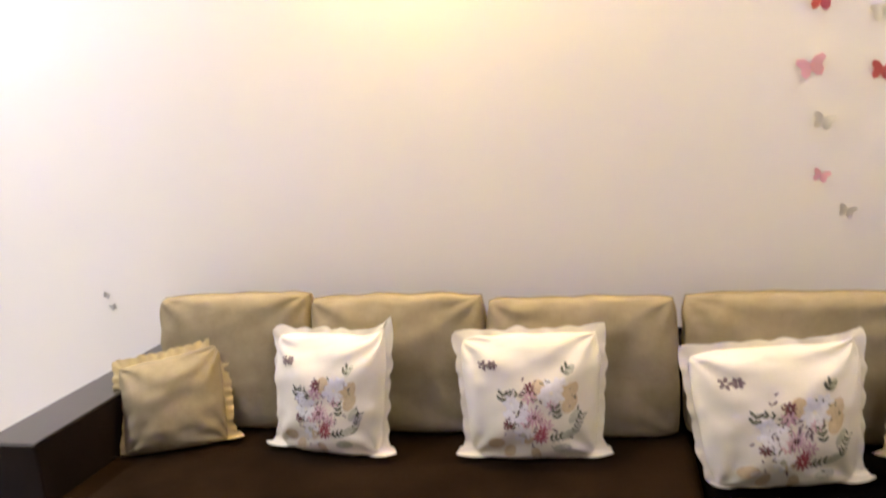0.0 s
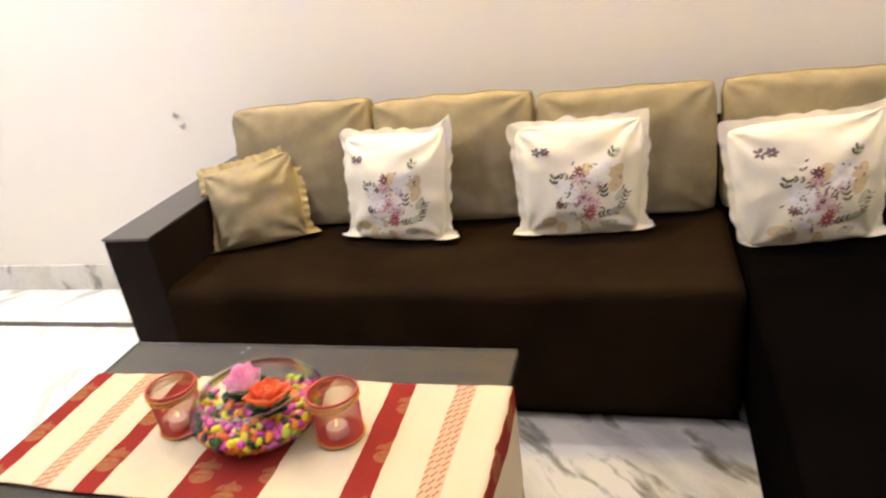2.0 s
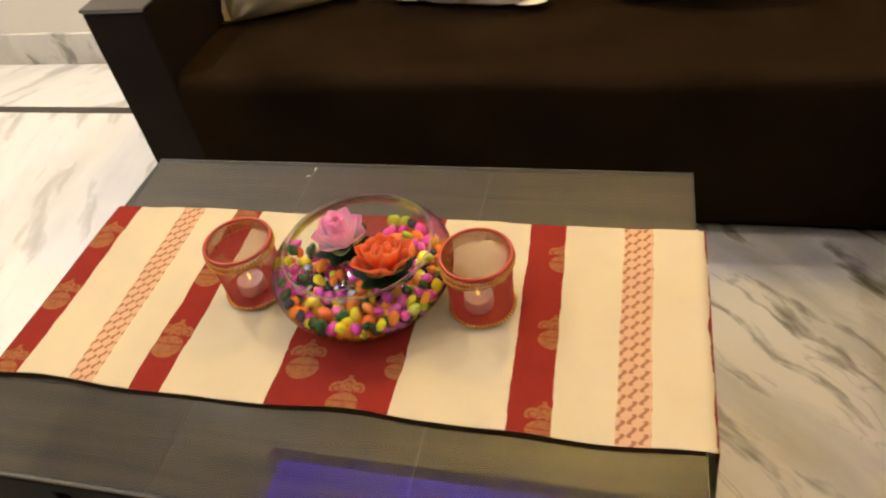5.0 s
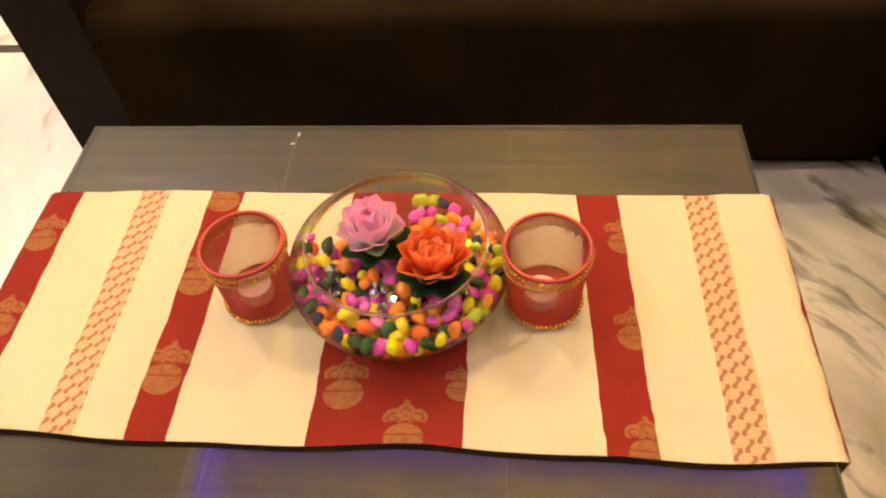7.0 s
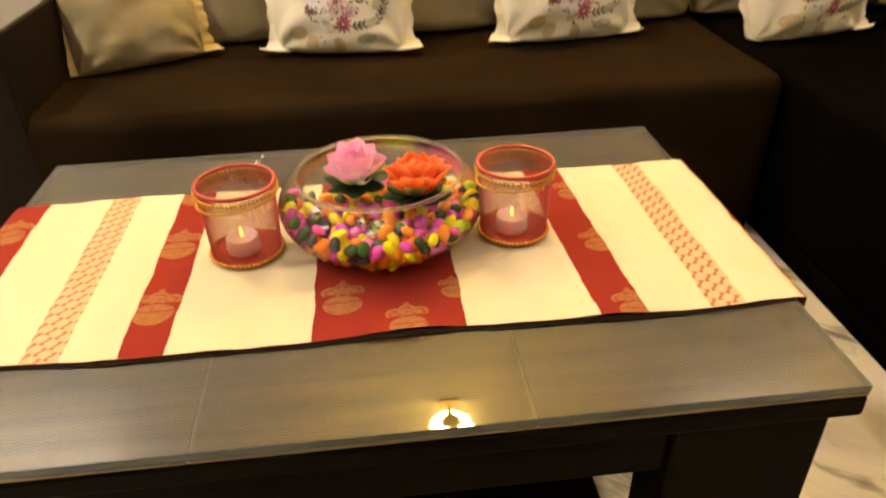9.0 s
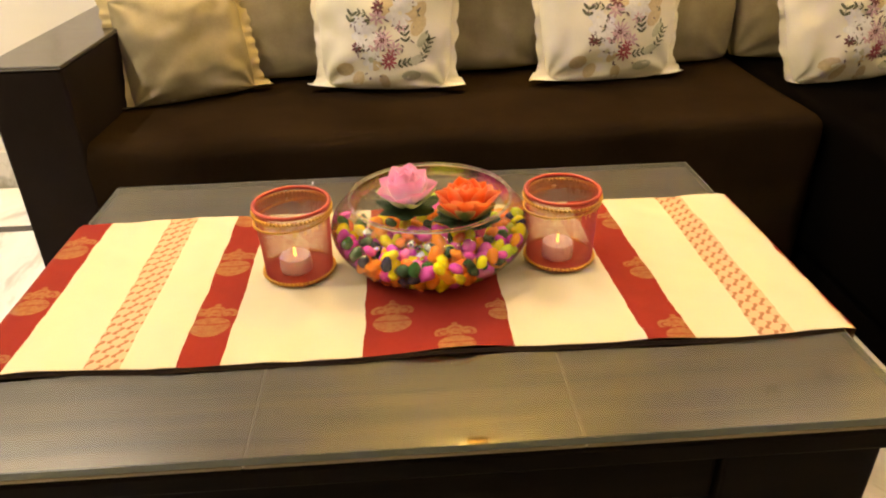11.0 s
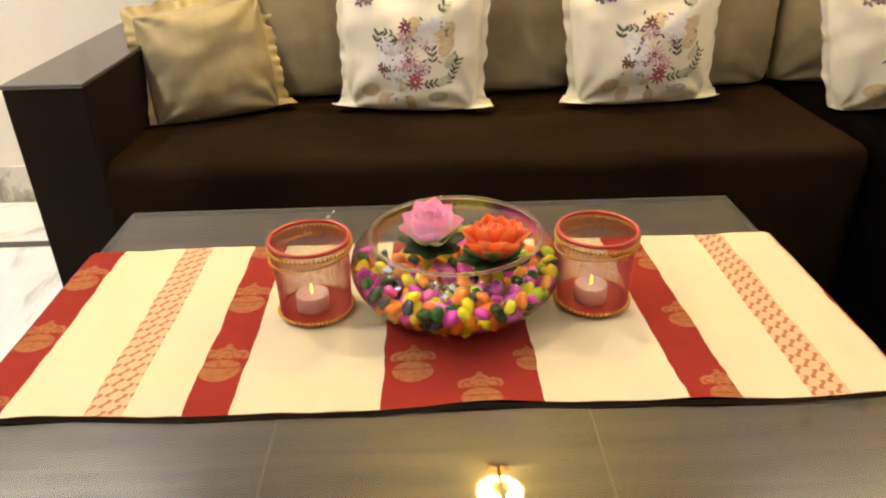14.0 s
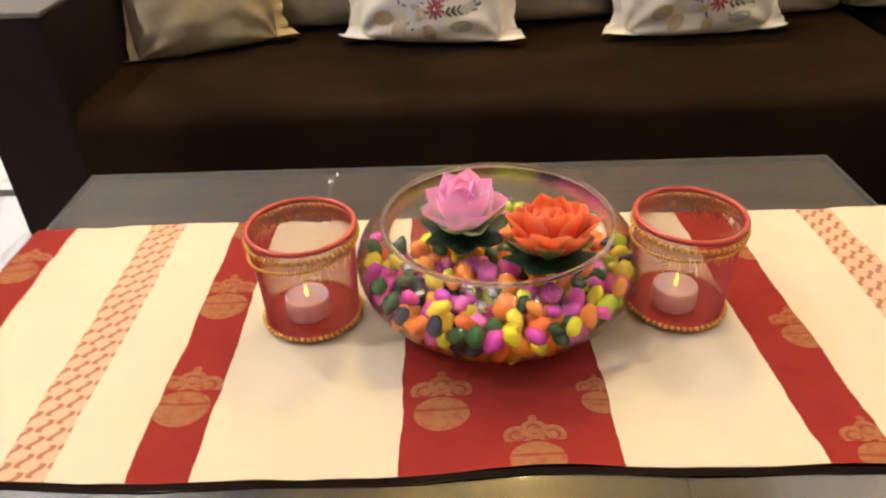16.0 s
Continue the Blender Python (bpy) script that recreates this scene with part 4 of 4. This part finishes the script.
for i, (p, size) in enumerate(spots):
    # some front pebbles become mirror chips in place of the bowl's highlights
    clear = p.z > 0.024 and p.y < 0.0 and 0.03 < p.xy.length < 0.098 and rnd.random() < (0.40 if p.x < 0.0 else 0.15)
    size *= 0.78 if clear else 1.0
    ob = new("crystal" if clear else "pebble", GLINT_CHIPS[i % 4] if clear else PEBBLES[i % 8])
    ob.parent = bowl
    ob.matrix_local = pose(p.x, p.y, p.z, rnd.uniform(-60, 60), rnd.uniform(-60, 60), rnd.uniform(0, 360)) @ Matrix.Diagonal((size, size, size, 1))


def petal_mesh(name, ln, wd, cup, curl, mat):
    """A cupped petal: root at the origin, tip along +z, hollow side towards -y."""
    def at(a, b):
        t = b
        w = wd * (0.35 + 0.65 * math.sin(math.pi * 0.5 * min(1, t / 0.55))) * (1 - max(0, (t - 0.55) / 0.45) ** 2.1 * 0.96)
        x = (a * 2 - 1) * w / 2
        y = -cup * (a * 2 - 1) ** 2 * w * 1.4 + curl * t * t
        return (x, y, ln * t)
    bm = grid_mesh(6, 8, at, lambda a, b: (a, b))
    me = bpy.data.meshes.new(name)
    bm.to_mesh(me)
    bm.free()
    for p in me.polygons:
        p.use_smooth = True
    me.materials.append(mat)
    return me


def lotus(m, label, mat, s, sepal, tilts, seed, tall):
    f = thing("floating_lotus", label, "artificial flower", m, "floating lotus flowers")
    rnd = random.Random(seed)
    # leaf pad
    def pad(a, b):
        an = 2 * math.pi * a
        r = s * 0.98 * b * (0.86 + 0.14 * math.cos(an * 7))
        return (r * math.cos(an), r * math.sin(an), -0.002 + s * 0.10 * b * b * (0.5 + 0.5 * math.sin(an * 7 + 1)))
    bm = grid_mesh(56, 6, pad)
    bmesh.ops.remove_doubles(bm, verts=bm.verts[:], dist=1e-5)
    bmesh.ops.solidify(bm, geom=bm.faces[:], thickness=0.001)
    part("leaf_pad", bm, LEAF, f, "dark green leaf pad")
    me = petal_mesh("sepal", 0.74 * s, 0.62 * s, 0.2, -0.16 * s, sepal)
    for k in range(6):
        ob = new("sepal", me)
        ob.parent = f
        ob.matrix_local = pose(0, 0, 0.001, 0, 0, 60 * k + 17 + rnd.uniform(-8, 8)) @ pose(0, 0.30 * s, 0, -(64 + rnd.uniform(-5, 5)), 0, 0)
    for ring, (n, ln, wd, tilt, r0) in enumerate(tilts):
        me = petal_mesh("petal", ln * s * tall, wd * s, 0.22, -(0.12 + 0.16 * ring) * s, mat)
        for k in range(n):
            a = 360 * k / n + ring * 23 + rnd.uniform(-5, 5)
            ob = new("petal", me)
            ob.parent = f
            ob.matrix_local = pose(0, 0, 0.002 + ring * 0.0012, 0, 0, a) @ pose(0, r0 * s, 0, -(tilt + rnd.uniform(-5, 5)), 0, 0) @ Matrix.Diagonal((1, 1, rnd.uniform(0.92, 1.05), 1))
    bm = bmesh.new()
    for k in range(7):
        a, q = 2.4 * k, 0.010 * s / 0.04 * 0.6 * math.sqrt(k / 7)
        t = bmesh.ops.create_icosphere(bm, subdivisions=1, radius=0.0021)
        bmesh.ops.translate(bm, verts=t["verts"], vec=(q * math.cos(a), q * math.sin(a), s * tall * (0.98 if seed == 3 else 0.62)))
    part("stamens", bm, BEAD_GOLD, f, "yellow stamens")
    return f


lotus(pose(0.003, 0.008, BZ + 0.0675, 4, -3, 10), "pink artificial lotus floating in the bowl", PINK_PETAL, 0.042, GREEN_SEPAL,
      [(7, 0.92, 0.78, 53, 0.25), (7, 1.00, 0.76, 36, 0.26), (6, 1.04, 0.70, 22, 0.24), (4, 1.02, 0.56, 10, 0.12)], 3, 0.94)
lotus(pose(0.071, -0.036, BZ + 0.0660, -4, 5, 40), "orange artificial lotus floating in the bowl", ORANGE_PETAL, 0.042, DARK_SEPAL,
      [(8, 1.08, 0.80, 52, 0.26), (8, 1.04, 0.78, 33, 0.27), (7, 0.94, 0.70, 17, 0.27), (6, 0.80, 0.56, 2, 0.17)], 8, 0.94)

# ---------------------------------------------------------------- candle holders
RB, RT, HH = 0.0400, 0.0435, 0.0915


def wire_mesh(n, turns, rows, r):
    """Two sets of crossing strands round a slightly flared wall."""
    verts, faces = [], []
    for sgn in (-1, 1):
        for k in range(n):
            base = len(verts)
            for j in range(rows + 1):
                t = j / rows
                a = 2 * math.pi * (k / n + sgn * turns * t)
                R = RB + (RT - RB) * t + (0.0002 * sgn)
                z = 0.003 + (HH - 0.004) * t
                for q in range(3):
                    b = 2 * math.pi * q / 3
                    rr = R + r * math.cos(b)
                    da = r * math.sin(b) / R
                    verts.append((rr * math.cos(a + da), rr * math.sin(a + da), z))
            for j in range(rows):
                for q in range(3):
                    i0, i1 = base + j * 3 + q, base + j * 3 + (q + 1) % 3
                    faces.append((i0, i1, i1 + 3, i0 + 3))
    me = bpy.data.meshes.new("wire_mesh")
    me.from_pydata(verts, [], faces)
    me.materials.append(RED_METAL)
    return me


WIRES = wire_mesh(84, 0.40, 22, 0.00034)


def beads(path, r, n):
    bm = bmesh.new()
    for i in range(n):
        p = path(i / n)
        bmesh.ops.create_icosphere(bm, subdivisions=1, radius=r, matrix=Matrix.Translation(p))
    return bm


def holder(m, label, phase):
    h = thing("candle_holder", label, "candle holder", m, "wire mesh candle holders")
    ob = new("mesh_wall", WIRES)
    ob.parent = h
    tagged(ob, "red wire mesh wall")
    part("base", lathe([(0, 0.0), (RB + 0.0006, 0.0), (RB + 0.0008, 0.004), (RB - 0.0006, 0.0045), (0, 0.003)], 48), RED_METAL, h)
    part("rim", torus(RT + 0.0006, 0.0024, HH), RED_METAL, h, "rolled red rim")
    ring = lambda R, z: (lambda t: (R * math.cos(2 * math.pi * t), R * math.sin(2 * math.pi * t), z))
    part("bead_trim", beads(ring(RB + 0.0024, 0.0045), 0.0025, 52), BEAD_GOLD, h, "gold bead chain")
    part("bead_trim", beads(ring(RT + 0.0024, HH - 0.0068), 0.0024, 58), BEAD_GOLD, h, "gold bead chain")
    sway = lambda t: ((RT + 0.0022) * math.cos(2 * math.pi * t), (RT + 0.0022) * math.sin(2 * math.pi * t), HH - 0.0165 + 0.0045 * math.cos(2 * math.pi * t + phase))
    part("bead_trim", beads(sway, 0.0016, 96), BEAD_GOLD, h, "loose gold chain")
    bm = bmesh.new()
    n = 150
    for i in range(n):
        a = 2 * math.pi * i / n
        R = RT + 0.0010
        dz = 0.004 + 0.013 * random.Random(i).random() ** 1.4
        w = 0.00055 / R
        q = [bm.verts.new(((R + o) * math.cos(a + d), (R + o) * math.sin(a + d), z)) for d, z, o in ((-w, HH - 0.008, 0), (w, HH - 0.008, 0), (w, HH - 0.008 - dz, -0.001), (-w, HH - 0.008 - dz, -0.001))]
        bm.faces.new(q)
    bmesh.ops.solidify(bm, geom=bm.faces[:], thickness=0.0004)
    part("fringe", bm, BEAD_GOLD, h, "fine gold thread fringe")
    return h


def tealight(m, label):
    c = thing("tealight", label, "candle", m, "electric tealights")
    part("cup", lathe([(0, 0), (0.0188, 0), (0.0192, 0.003), (0.0190, 0.018), (0.0178, 0.0195), (0.0150, 0.0188), (0.006, 0.0182), (0, 0.018)], 36), WAX, c)
    part("flame", lathe([(0, 0.016), (0.0014, 0.019), (0.0019, 0.022), (0.0014, 0.026), (0.0006, 0.030), (0, 0.032)], 14), FLAME, c, "small glowing yellow flame tip")
    return c


for (hx, hy, ph) in ((-0.133, -0.021, 0.6), (0.188, -0.020, 2.4)):
    z = TOP + 0.0042
    holder(pose(hx, hy, z, 0, 0, ph * 50), "red wire mesh candle holder with gold bead trim", ph)
    tealight(pose(hx - 0.003, hy - 0.004, z + 0.0047), "white electric tealight inside the wire holder")

# ---------------------------------------------------------------- wall stickers


def butterfly(x, z, size, colour, roll):
    b = thing("wall_sticker", colour + " butterfly sticker on the wall", "wall sticker", pose(x, WALL_Y - 0.0012, z, 0, roll, 0), "butterfly wall stickers")
    outline = [(0, 0.30), (0.30, 0.62), (0.72, 0.70), (0.86, 0.42), (0.58, 0.08), (0.66, -0.28), (0.44, -0.58), (0.16, -0.46), (0, -0.20)]
    for sgn in (-1, 1):
        bm = bmesh.new()
        vs = [bm.verts.new((sgn * px * size / 2, -0.0015 - 0.16 * abs(px) * size, pz * size / 2)) for px, pz in outline]
        bm.faces.new(vs if sgn > 0 else vs[::-1])
        bmesh.ops.solidify(bm, geom=bm.faces[:], thickness=0.0008)
        part("wing", bm, STICKER[colour], b, "", False)


for x, z, size, colour, roll in ((1.305, 1.515, 0.075, "red", 10), (1.284, 1.345, 0.090, "pink", -12), (1.315, 1.199, 0.070, "grey", 15), (1.312, 1.050, 0.055, "pink", 20),
                                 (1.379, 0.948, 0.058, "grey", 18), (1.452, 1.473, 0.070, "grey", -8), (1.456, 1.321, 0.075, "red", 12), (1.504, 1.037, 0.055, "red", 15),
                                 (1.538, 0.890, 0.070, "red", 8), (1.526, 1.165, 0.085, "grey", -5), (1.480, 2.030, 0.075, "dark grey", 10), (1.690, 1.960, 0.080, "dark grey", -14), (1.445, 2.220, 0.065, "grey", 8), (1.330, 1.700, 0.075, "grey", 6),
                                 (1.500, 1.760, 0.080, "pink", -10), (-1.040, 0.754, 0.034, "dark grey", 30), (-1.018, 0.711, 0.036, "dark grey", -20)):
    butterfly(x, z, size, colour, roll)
